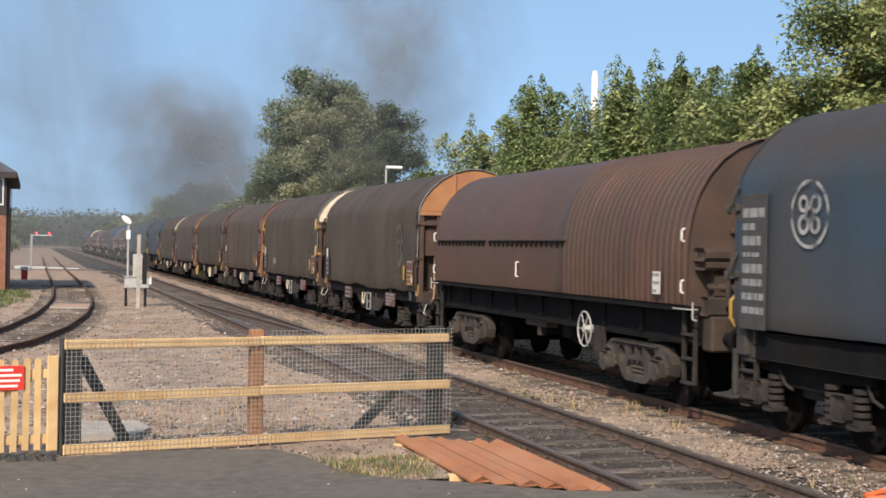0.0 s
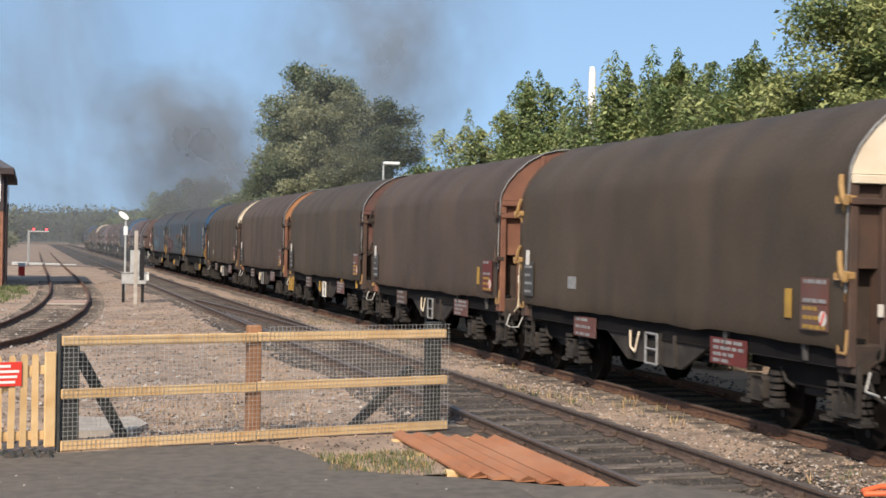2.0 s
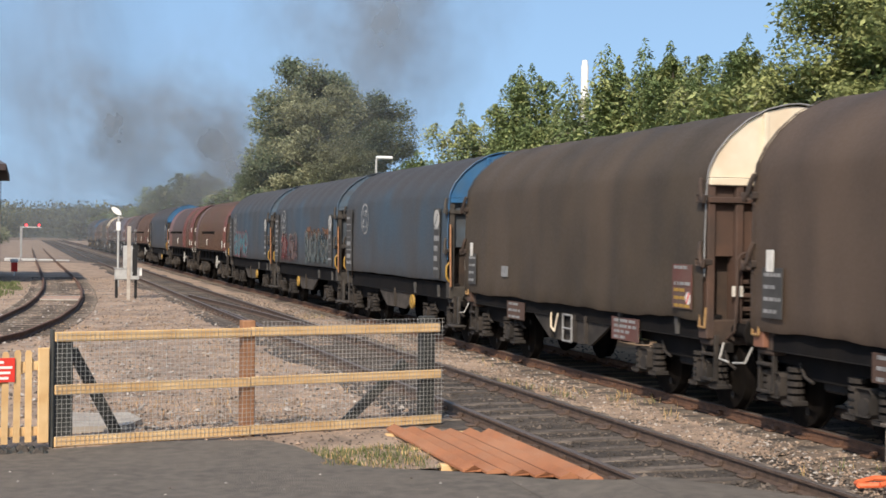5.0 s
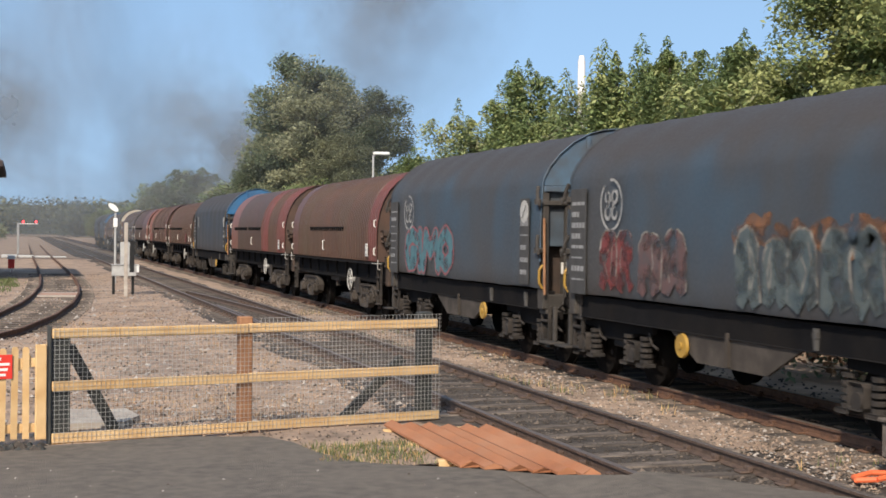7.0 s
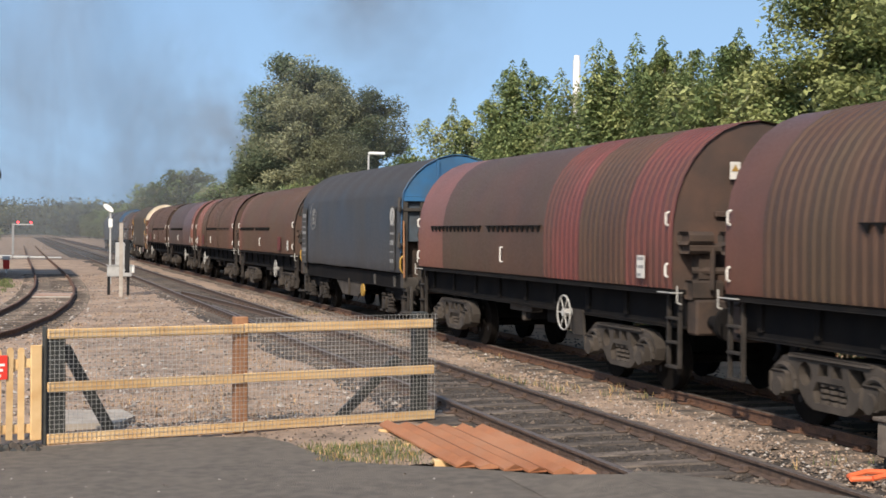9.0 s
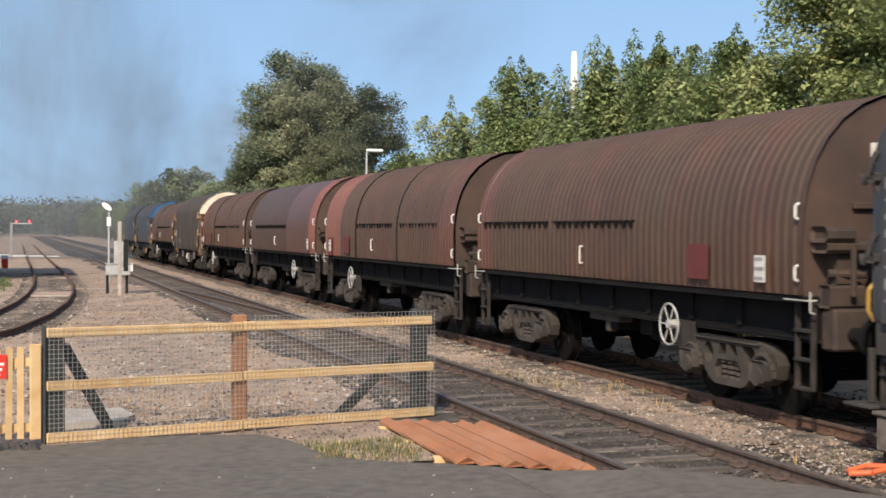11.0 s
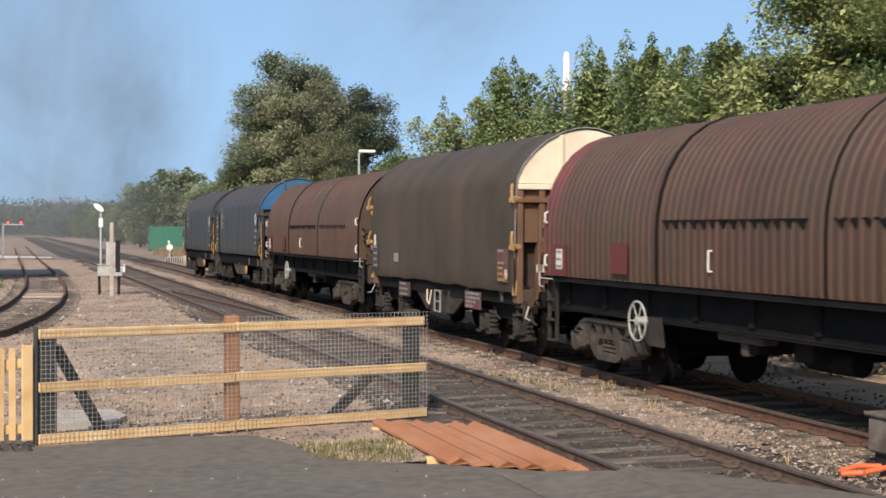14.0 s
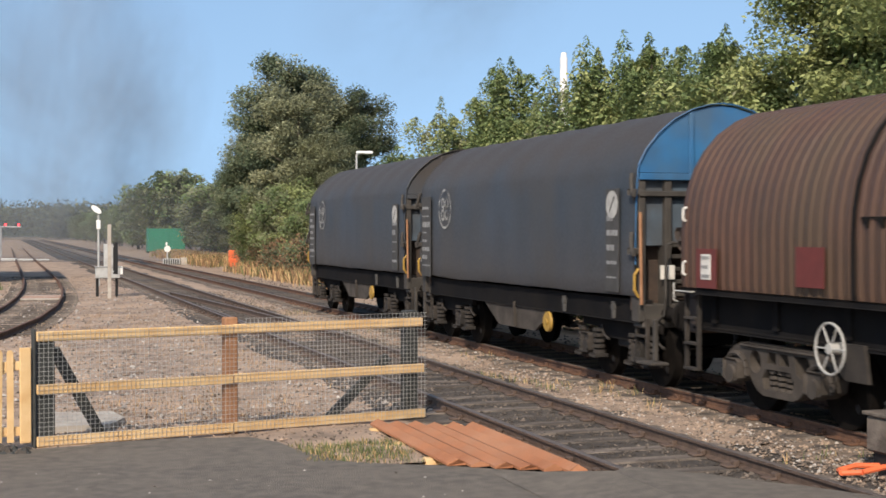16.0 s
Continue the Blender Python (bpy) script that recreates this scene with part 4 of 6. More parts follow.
def curtain_wagon(length, tarp, face, boards, trim, label, extra="plain", seed=0):
    w = thing("covered_wagon", label, "railway wagon", "wagons of the train")
    r = random.Random(seed)
    half, hood = length / 2, length / 2 - 0.62
    part("hood", curtain_hood(tarp, hood - 0.02, seed), None, w, "dirty tarpaulin hood")
    for s in (-1, 1):
        part("solebar", Mesh().box(s * 1.1, s * 1.24, -hood, hood, 0.92, 1.26, 0.015), ["frame_black"], w)
    part("floor", Mesh().box(-1.1, 1.1, -hood, hood, 1.02, 1.18, 0.01), ["frame_black"], w)
    for s in (-1, 1):
        m = Matrix(((0, 0, 0.05 * s, s * 1.17), (1, 0, 0, 0), (0, 1, 0, 0), (0, 0, 0, 1)))
        g = Mesh().plate([(-1.95, 1.0), (-1.0, 0.54), (0.75, 0.54), (1.7, 1.0)], 1, m)
        for y in (-0.85, -0.4, 0.1, 0.6) if extra == "plain" else (-0.1,):
            g.box(s * 1.2, s * 1.26, y - 0.03, y + 0.03, 0.56, 1.0, 0.008)
        part("side_truss", g, ["bogie_dust" if extra == "plain" else "bogie_cast"], w)
    for e, fc in ((-1, face), (1, face)):
        end_wall(w, hood, e, CURTAIN, fc, boards, "post_grey" if extra != "plain" else "end_mustard" if seed in (3, 18) else "bracket_dark", trim, {21: "rail_pink", 15: "end_white"}.get(seed, ""))
    for y in (-half + 1.8, half - 1.8):
        add_bogie(w, y, SPRUNG)
    buffers(w, half)
    for y in (-hood + 0.1, hood - 0.1):
        step_ladder(w, -1.2, y, 0.4, 1.0)
    yellow = "yellow" if seed in (17, 11) else "bogie_dust"
    for y in (-half + 2.45 - 0.9, -half + 3.4):
        g = Mesh().tube((-1.25, y, 0.95), (-1.25, y, 1.2), 0.04, 0.05, 8).box(-1.29, -1.2, y - 0.05, y + 0.05, 1.08, 1.16, 0.01)
        part("brake_lever", g, ["plate_grey" if yellow != "yellow" else "yellow"], w)
    if extra == "plain":
        tone = "end_maroon" if seed != 15 else "plate_red"
        side_plate(w, "data_panel", [tone, "mark_grey"], -1.385, -hood + 0.55, 1.76, 0.56, 0.3, 2, "maroon panel with pale bars")
        side_plate(w, "data_panel", [tone, "yellow"], -1.385, -hood + 0.55, 1.46, 0.56, 0.29, 3, "maroon panel with yellow bars")
        g = Mesh().plate(ellipse(-hood + 0.36, 1.46, 0.075, 0.085), 1, SIDE(-1.4, 0.003), 0)
        g.add([(-1.405, -hood + 0.31, 1.52), (-1.405, -hood + 0.34, 1.54), (-1.405, -hood + 0.41, 1.4), (-1.405, -hood + 0.38, 1.38)], [(0, 1, 2, 3)], 1)
        part("round_sign", g, ["plate_white", "red_sign"], w, "small round white sign with a red bar")
        for e in (-1, 1):
            yy = e * (hood - 0.06)
            hand_rail(w, [(-1.33, yy - 0.07, 1.36), (-1.35, yy - 0.07, 1.1), (-1.35, yy + 0.07, 1.1), (-1.33, yy + 0.07, 1.36)], "end_mustard", 0.018, "yellow corner bracket")
            hand_rail(w, [(-1.2, yy + e * 0.32, 0.92), (-1.28, yy + e * 0.36, 0.72), (-1.3, yy + e * 0.62, 0.7)], "wheel_white", 0.014, "pale hooked rail")
        g = Mesh().box(-0.98, -0.82, -hood - 0.07, -hood - 0.045, 1.5, 1.64, 0.004)
        part("end_label", g, ["plate_white"], w, "white label")
        if seed in (18, 9, 3):
            side_plate(w, "patch", ["mark_grey"], -1.386, 2.6, 1.62, 0.34, 0.2, 0, "grey patch on the tarpaulin")
        if seed == 21:
            spray_shapes(w, -3.9, -3.3, 1.5, 2.95, 1, "spray_smear", "spray_smear", 3)
        side_plate(w, "data_panel", ["plate_grey", "mark_grey"], -1.385, hood - 0.5, 1.62, 0.45, 0.6, 4)
        side_plate(w, "card_holder", ["plate_white", "mark_grey"], -1.39, hood - 0.45, 2.0, 0.16, 0.26)
        side_plate(w, "load_plate", ["plate_red" if seed == 18 else "end_maroon", "mark_grey"], -1.27, -2.4, 0.9, 0.95, 0.34, 4, "dark red plate with pale bars")
        side_plate(w, "load_plate", ["end_brown" if seed % 2 else "end_maroon", "mark_grey"], -1.27, 2.3, 0.92, 0.9, 0.32, 3)
        hand_rail(w, [(-1.28, 0.55, 0.98), (-1.3, 0.5, 0.75), (-1.3, 0.35, 0.68), (-1.28, 0.25, 0.98)], "yellow" if seed == 17 else "end_white")
        hand_rail(w, [(-1.28, -0.35, 0.55), (-1.28, -0.35, 0.98), (-1.28, 0.02, 0.98), (-1.28, 0.02, 0.55), (-1.28, -0.35, 0.55)], "plate_white" if seed == 17 else "mark_grey", 0.026 if seed == 17 else 0.02)
        hand_rail(w, [(-1.28, -0.35, 0.76), (-1.28, 0.02, 0.76)], "plate_white" if seed == 17 else "mark_grey", 0.018)
        if seed == 17:
            for yy in (hood + 0.1, hood - 0.35):
                hand_rail(w, [(-1.3, yy - 0.14, 1.0), (-1.33, yy - 0.14, 0.55), (-1.33, yy + 0.14, 0.55), (-1.3, yy + 0.14, 1.0)], "yellow", 0.022, "yellow step bracket")
        if seed in (18, 21, 15):
            side_plate(w, "warning_plate", ["yellow"], -1.386, -hood + 1.1, 1.6, 0.14, 0.34)
    else:
        side_plate(w, "data_panel", ["plate_grey", "mark_grey"], -1.385, hood - 0.47, 2.12, 0.62, 1.66, 8, "tall grey panel with pale bars")
        side_plate(w, "data_panel", ["plate_grey", "mark_grey"], -1.385, -hood + 0.7, 2.1, 0.45, 1.5, 6, "tall grey panel with pale bars")
        g = Mesh().plate(ellipse(-hood + 0.7, 2.62, 0.2, 0.2), 1, SIDE(-1.398, 0.004))
        g.add([(-1.404, -hood + 0.6, 2.72), (-1.404, -hood + 0.63, 2.74), (-1.404, -hood + 0.8, 2.52), (-1.404, -hood + 0.77, 2.5)], [(0, 1, 2, 3)], 1)
        part("round_sign", g, ["wheel_white", "dark_metal"], w, "round white sign with a dark bar")
        ring_badge(w, hood - (2.2 if seed == 12 else 1.7), 2.68, 0.4, 0.4)
        yb = 1.1 if seed == 10 else -1.7
        g = Mesh().tube((-1.25, yb, 0.74), (-1.29, yb, 0.74), 0.17, 0.16, 20).tube((-1.29, yb, 0.74), (-1.31, yb, 0.74), 0.05, 0.05, 10)
        part("brake_wheel", g, ["yellow"], w, "yellow brake wheel", True)
        for y in (-hood + 0.25,):
            hand_rail(w, [(-1.32, y - 0.36, 1.2), (-1.34, y - 0.36, 2.5)], "brown_post", 0.022)
        for e in (-1, 1):
            yy = e * (hood - 0.05)
            hand_rail(w, [(-1.33, yy + e * 0.09, 1.3), (-1.4, yy + e * 0.1, 1.4), (-1.4, yy + e * 0.1, 1.62), (-1.33, yy + e * 0.09, 1.7)], "yellow", 0.022, "yellow latch handle")
            g = Mesh().box(-1.22, -1.16, e * (hood + 0.28) - 0.04, e * (hood + 0.28) + 0.04, 0.42, 1.0, 0.01).box(-1.38, -1.1, e * (hood + 0.28) - 0.24, e * (hood + 0.28) + 0.24, 0.38, 0.42, 0.01)
            part("foot_step", g, ["post_grey"], w)
        g = Mesh().box(-1.0, -0.78, -hood - 0.07, -hood - 0.045, 1.55, 1.75, 0.004)
        part("end_label", g, ["plate_white"], w, "white label")
    return w


def steel_wagon(length, label, bands, ribs, seams, notch, seed=0, wheel_at=-2.4):
    w = thing("coil_wagon", label, "railway wagon", "wagons of the train")
    half, hood = length / 2, length / 2 - 0.72
    part("hood", steel_hood(hood, bands, ribs, seams), None, w, "ribbed brown steel hood")
    for e in (-1, 1):
        y = e * hood
        m = Matrix(((1, 0, 0, 0), (0, 0, e * 0.05, y - e * 0.1), (0, 1, 0, 0), (0, 0, 0, 1)))
        g = Mesh().plate([(x * 0.98, z - 0.02) for x, z in whole(HOOD)], 1, m)
        ys = (min(y - e * 0.06, y + e * 0.02), max(y - e * 0.06, y + e * 0.02))
        g.box(-0.04, 0.04, *ys, 2.1, 3.2, 0.01)
        g.box(-0.7, 0.7, *ys, 2.48, 2.56, 0.01)
        part("end_panel", g, ["end_brown"], w, "rusty brown end panel")
        ys = (min(y, y + e * 0.28), max(y, y + e * 0.28))
        part("headstock", Mesh().box(-1.12, 1.12, *ys, 0.88, 1.36, 0.03), ["bracket_dark"], w)
        for q in (-1, 1):
            g = Mesh()
            y3 = lambda a, b: (min(y + e * a, y + e * b), max(y + e * a, y + e * b))
            g.box(q * 0.72, q * 1.12, *y3(-0.02, 0.22), 1.36, 1.62, 0.03)
            g.box(q * 0.82, q * 1.02, *y3(-0.02, 0.18), 1.62, 1.98, 0.02)
            g.box(q * 0.66, q * 1.2, *y3(-0.02, 0.3), 1.98, 2.12, 0.04)
            g.box(q * 0.95, q * 1.22, *y3(-0.02, 0.34), 2.1, 2.28, 0.05)
            g.tube((q * 0.9, y + e * 0.3, 2.05), (q * 0.9, y + e * 0.3, 1.5), 0.035, 0.035, 8)
            g.tube((q * 1.1, y + e * 0.1, 1.75), (q * 0.7, y + e * 0.26, 1.75), 0.05, 0.05, 8)
            part("corner_latch", g, ["bracket_dark"], w, smooth=True)
        g = Mesh().box(-0.42, 0.42, ys[0], ys[1], 1.5, 1.6, 0.02).box(-0.1, 0.1, ys[0], ys[1], 1.36, 1.85, 0.02)
        part("centre_latch", g, ["bracket_dark"], w)
        if e < 0:
            side = Mesh().box(-0.5, -0.34, y - 0.03, y - 0.02, 3.0, 3.24, 0.002)
            side.add([(-0.42, y - 0.034, 3.21), (-0.48, y - 0.034, 3.11), (-0.36, y - 0.034, 3.11)], [(0, 1, 2)], 1)
            part("warning_plate", side, ["plate_white", "yellow"], w, "white plate with a yellow triangle")
    for s in (-1, 1):
        g = Mesh()
        g.box(s * 1.0, s * 1.1, -hood, hood, 0.98, 1.42, 0.015)
        g.box(s * 1.0, s * 1.36, -hood, hood, 1.42, 1.49, 0.01)
        g.box(s * 1.02, s * 1.17, -hood, hood, 0.95, 0.98, 0.006)
        for k in range(9):
            y = -hood + 0.5 + k * (2 * hood - 1.0) / 8
            g.box(s * 1.1, s * 1.14, y - 0.05, y + 0.05, 1.05, 1.42, 0.008)
        part("solebar", g, ["frame_black"], w)
    part("floor", Mesh().box(-1.0, 1.0, -hood, hood, 1.1, 1.4, 0.01), ["frame_black"], w)
    for y in (-0.9, 0.3):
        part("cross_member", Mesh().box(-1.0, 1.0, y - 0.2, y + 0.2, 0.7, 1.05, 0.02), ["frame_black"], w)
    g = Mesh().box(-1.08, -0.85, -0.15, 0.95, 0.83, 0.95, 0.02).box(-1.04, -0.9, 0.3, 0.44, 0.66, 0.84, 0.02)
    part("brake_gear", g, ["bogie_cast"], w, "dusty brake beam")
    g = Mesh().tube((-0.6, -1.5, 0.72), (-0.6, -0.5, 0.72), 0.15, 0.15, 12)
    part("air_tank", g, ["frame_black"], w, smooth=True)
    for y in (-half + 2.75, half - 2.75):
        add_bogie(w, y, CAST)
    buffers(w, half)
    # spoked hand wheel
    g = Mesh()
    n, yw, zw = 20, wheel_at, 0.96
    ring = [(-1.34, yw + 0.27 * math.cos(2 * math.pi * k / n), zw + 0.28 * math.sin(2 * math.pi * k / n)) for k in range(n + 1)]
    g.path(ring, 0.015)
    for k in range(6):
        a = k * math.pi / 3
        g.tube((-1.33, yw, zw), (-1.34, yw + 0.26 * math.cos(a), zw + 0.27 * math.sin(a)), 0.012, 0.01, 6)
    g.tube((-1.2, yw, zw), (-1.36, yw, zw), 0.07, 0.06, 12)
    part("hand_wheel", g, ["wheel_white"], w, "white spoked hand wheel", True)
    g = Mesh().plate([(yw - 0.5, 0.62), (yw - 0.42, 1.02), (yw + 0.12, 1.02), (yw + 0.1, 0.75), (yw - 0.1, 0.62)], 1, SIDE(-1.16, 0.05))
    part("wheel_bracket", g, ["bogie_dust"], w)
    for y in (-hood + 0.12, hood - 0.12):
        step_ladder(w, -1.24, y, 0.42, 1.43)
        hand_rail(w, [(-1.36, y - 0.02, 1.66), (-1.4, y - 0.02, 1.68), (-1.4, y - 0.02, 1.82), (-1.36, y - 0.02, 1.84)], "plate_white", 0.018)
        hand_rail(w, [(-1.36, y - 0.02, 2.36), (-1.4, y - 0.02, 2.38), (-1.4, y - 0.02, 2.52), (-1.35, y - 0.02, 2.54)], "plate_white", 0.018)
        hand_rail(w, [(-1.3, y * 1.05, 1.3), (-1.36, y * 1.05, 1.32), (-1.36, y * 1.05, 1.55)], "wheel_white", 0.013)
        hand_rail(w, [(-1.26, y - 0.25, 1.45), (-1.4, y - 0.25, 1.45), (-1.4, y + 0.2, 1.45)], "wheel_white", 0.011)
    hand_rail(w, [(-1.36, 0.6, 1.72), (-1.41, 0.6, 1.72), (-1.41, 0.6, 1.98), (-1.36, 0.6, 1.98)], "plate_white", 0.015)
    yc = hood - 0.75 if seams else -hood + 0.85
    if seams:
        side_plate(w, "card_backing", ["plate_red"], -1.39, yc, 1.76, 0.5, 0.5)
    side_plate(w, "card_holder", ["plate_white", "mark_grey"], -1.4, yc, 1.78, 0.24, 0.32, 3)
    if seed % 2:
        side_plate(w, "red_panel", ["plate_red"], -1.392, 3.25 if seams else -hood + 2.4, 1.83, 0.55, 0.45)
    g = Mesh()
    for a, b in notch:
        y = a
        while y < b:
            g.add([(-1.36, y, 2.36), (-1.36, y + 0.13, 2.36), (-1.36, y + 0.02, 2.26), (-1.392, y, 2.36), (-1.392, y + 0.13, 2.36), (-1.392, y + 0.02, 2.26)],
                  [(0, 1, 2), (3, 4, 5), (0, 1, 4, 3), (1, 2, 5, 4), (2, 0, 3, 5)])
            y += 0.25
        g.box(-1.378, -1.35, a - 0.05, b + 0.05, 2.36, 2.378)
    part("hood_catch", g, ["frame_black"], w, "row of dark notched catches")
    return w


OLIVE = "covered wagon with dirty olive-brown tarpaulin hood and "
BLUE = "covered wagon with grimy blue tarpaulin hood and "
BROWN = "coil wagon with brown ribbed steel hood and "
# from the tail forwards: place of the rear end along the line at the end of the clip
ENDS = (39.3, 28.25, 16.7, 2.65, -8.37, -22.2, -35.0, -48.4, -61.05, -73.65, -87.24, -99.65, -110.75, -121.8, -132.4, -143.6, -155.0, -166.8, -177.95, -189.4, -201.0, -214.6, -226.0)
TRAIN = []


def couple(i, w):
    TRAIN.append((w, (ENDS[i] + ENDS[i + 1]) / 2))


def size(i):
    return ENDS[i] - ENDS[i + 1]


def build_train():
    full = ((-7, 7),)
    couple(0, curtain_wagon(size(0), "tarp_slate", "tarp_slate", "board_blue", "post_grey", BLUE + "a pale badge", "badge", 2))
    couple(1, curtain_wagon(size(1), "tarp_slate", "end_blue", "board_blue", "post_grey", BLUE + "a bright blue end", "badge", 4))
    couple(2, steel_wagon(size(2), BROWN + "two seams", (), full, (-1.72, 2.47), ((-5.0, -1.9), (-1.3, 2.3)), 3, 2.95))
    couple(3, curtain_wagon(size(3), "tarp_olive", "end_white", "end_rust_dark", "end_rust_dark", OLIVE + "a cream end", "plain", 3))
    couple(4, steel_wagon(size(4), BROWN + "a maroon rear rim", ((5.7, 7, 1),), full, (-1.94, 2.09), ((-5.0, -2.1), (-1.5, 1.9)), 5, 2.75))
    couple(5, steel_wagon(size(5), BROWN + "a reddish front half", ((-4.7, -1.2, 3), (-7, -4.7, 2)), ((-7, -4.6),), (), ((-1.1, 4.6),), 2, -2.4))
    couple(6, steel_wagon(size(6), BROWN + "a salmon rear panel", ((4.1, 7, 2), (-7, -5.0, 3)), full, (-1.7, 2.28), ((-4.8, -1.8), (-1.2, 2.1)), 7, 3.0))
    couple(7, steel_wagon(size(7), BROWN + "scuffed shoulders", ((5.0, 7, 3),), full, (), ((-1.2, 1.8), (2.1, 5.2)), 9, -2.3))
    couple(8, curtain_wagon(size(8), "tarp_slate", "end_blue", "board_blue", "post_grey", BLUE + "a clean blue end", "badge", 6))
    couple(9, steel_wagon(size(9), BROWN + "pink and red bands", ((4.3, 7, 2), (-2.91, -1.34, 1), (-7, -4.63, 1)), ((-7, -1.3),), (), ((-1.2, 1.5), (1.9, 5.0)), 4, -2.27))
    couple(10, steel_wagon(size(10), BROWN + "a red front rim", ((-7, -4.6, 1), (4.6, 7, 3)), ((-7, 4.6),), (), ((-1.8, 2.6),), 6, -2.59))
    w = curtain_wagon(size(11), "tarp_mid", "end_dusty", "board_blue", "post_grey", BLUE + "a turquoise tag", "badge", 8)
    spray_strokes(w, -0.05, 3.5, 1.33, 2.32, ("hook", "bar", "zigzag", "loop"), "spray_teal", "spray_rose", "spray_grey", 5)
    couple(11, w)
    w = curtain_wagon(size(12), "tarp_mid", "end_dusty", "board_blue", "post_grey", BLUE + "red sprayed tags", "badge", 10)
    spray_shapes(w, 2.35, 3.65, 1.34, 2.3, 2, "spray_red", "spray_white", 6)
    spray_shapes(w, 0.75, 2.35, 1.34, 2.42, 2, "spray_rust", "spray_white", 16)
    spray_shapes(w, -4.2, -0.5, 1.33, 2.3, 6, "spray_grey", "spray_white", 7, "spray_orange")
    couple(12, w)
    couple(13, curtain_wagon(size(13), "tarp_mid", "end_blue", "board_blue", "post_grey", BLUE + "faded edges", "badge", 12))
    couple(14, curtain_wagon(size(14), "tarp_olive", "end_white", "end_brown", "end_brown", OLIVE + "a cream end", "plain", 9))
    couple(15, curtain_wagon(size(15), "tarp_brown", "end_orange", "end_rust", "end_rust", OLIVE + "a tan end", "plain", 13))
    couple(16, curtain_wagon(size(16), "tarp_olive", "end_maroon", "end_maroon", "end_brown", OLIVE + "a maroon end", "plain", 17))
    couple(17, curtain_wagon(size(17), "tarp_brown", "end_rust", "end_rust", "end_rust", OLIVE + "a rusty end", "plain", 15))
    couple(18, curtain_wagon(size(18), "tarp_olive", "end_white", "end_brown", "end_brown", OLIVE + "a cream end", "plain", 18))
    couple(19, curtain_wagon(size(19), "tarp_olive", "end_orange", "end_brown", "end_brown", OLIVE + "an orange end", "plain", 21))
    couple(20, steel_wagon(size(20), BROWN + "scuffed shoulders", (), ((-7, -1.5),), (), ((-1.6, 2.2), (2.6, 5.7)), 8, -2.5))
    couple(21, curtain_wagon(size(21), "tarp_blue", "end_blue", "board_blue", "post_grey", BLUE + "a pale badge", "badge", 14))


build_train()

# metres still to run at each moment, before the place at the end of the clip
RUN = (
    (0.0, 230.49), (0.5, 223.41), (1.0, 215.92), (1.5, 208.96), (2.0, 201.6), (2.5, 194.69), (3.0, 187.03), (3.5, 180.13), (4.0, 172.77),
    (5.2, 156.2), (6.5, 138.87), (7.0, 131.72), (7.5, 124.82), (8.0, 117.56), (8.5, 110.58), (9.0, 103.09), (10.2, 85.5), (11.5, 66.14),
    (12.0, 58.72), (12.5, 51.72), (13.0, 44.59), (13.5, 37.6), (14.0, 29.9), (14.5, 22.7), (15.0, 14.9), (15.5, 7.6), (16.0, 0.0))
for _w, _y in TRAIN:
    _w.matrix_basis = pose(TRAIN_TRACK, _y + RUN[0][1], RAIL_TOP)


def motions():
    for w, y in TRAIN:
        walk(w, [(t, pose(TRAIN_TRACK, y + d, RAIL_TOP)) for t, d in RUN])
    for ob, a, b in SMOKE_HAZE:
        walk(ob, [(0, a), (4, a.lerp(b, 0.05)), (6.5, a.lerp(b, 0.2)), (9, a.lerp(b, 0.45)), (12, a.lerp(b, 0.72)), (16, b)])
    ts = [k / 30 for k in range(481)]
    left = np.interp(ts, [t for t, _ in RUN], [d for _, d in RUN])
    for ws, q in WHEELSETS:
        walk(ws, [(t, pose(0, q, 0.455) @ Matrix.Rotation((230.49 - d) / 0.455, 4, "X")) for t, d in zip(ts, left)])


# ---- fence at the crossing ----
FA, FB = Vector((0.32, 15.58, 0)), Vector((5.05, 16.54, 0))
ALONG = (FB - FA).normalized()
FENCE_LEN = (FB - FA).length
FENCE_AT = Matrix.Translation(FA) @ Matrix.Rotation(math.atan2(ALONG.y, ALONG.x), 4, "Z")


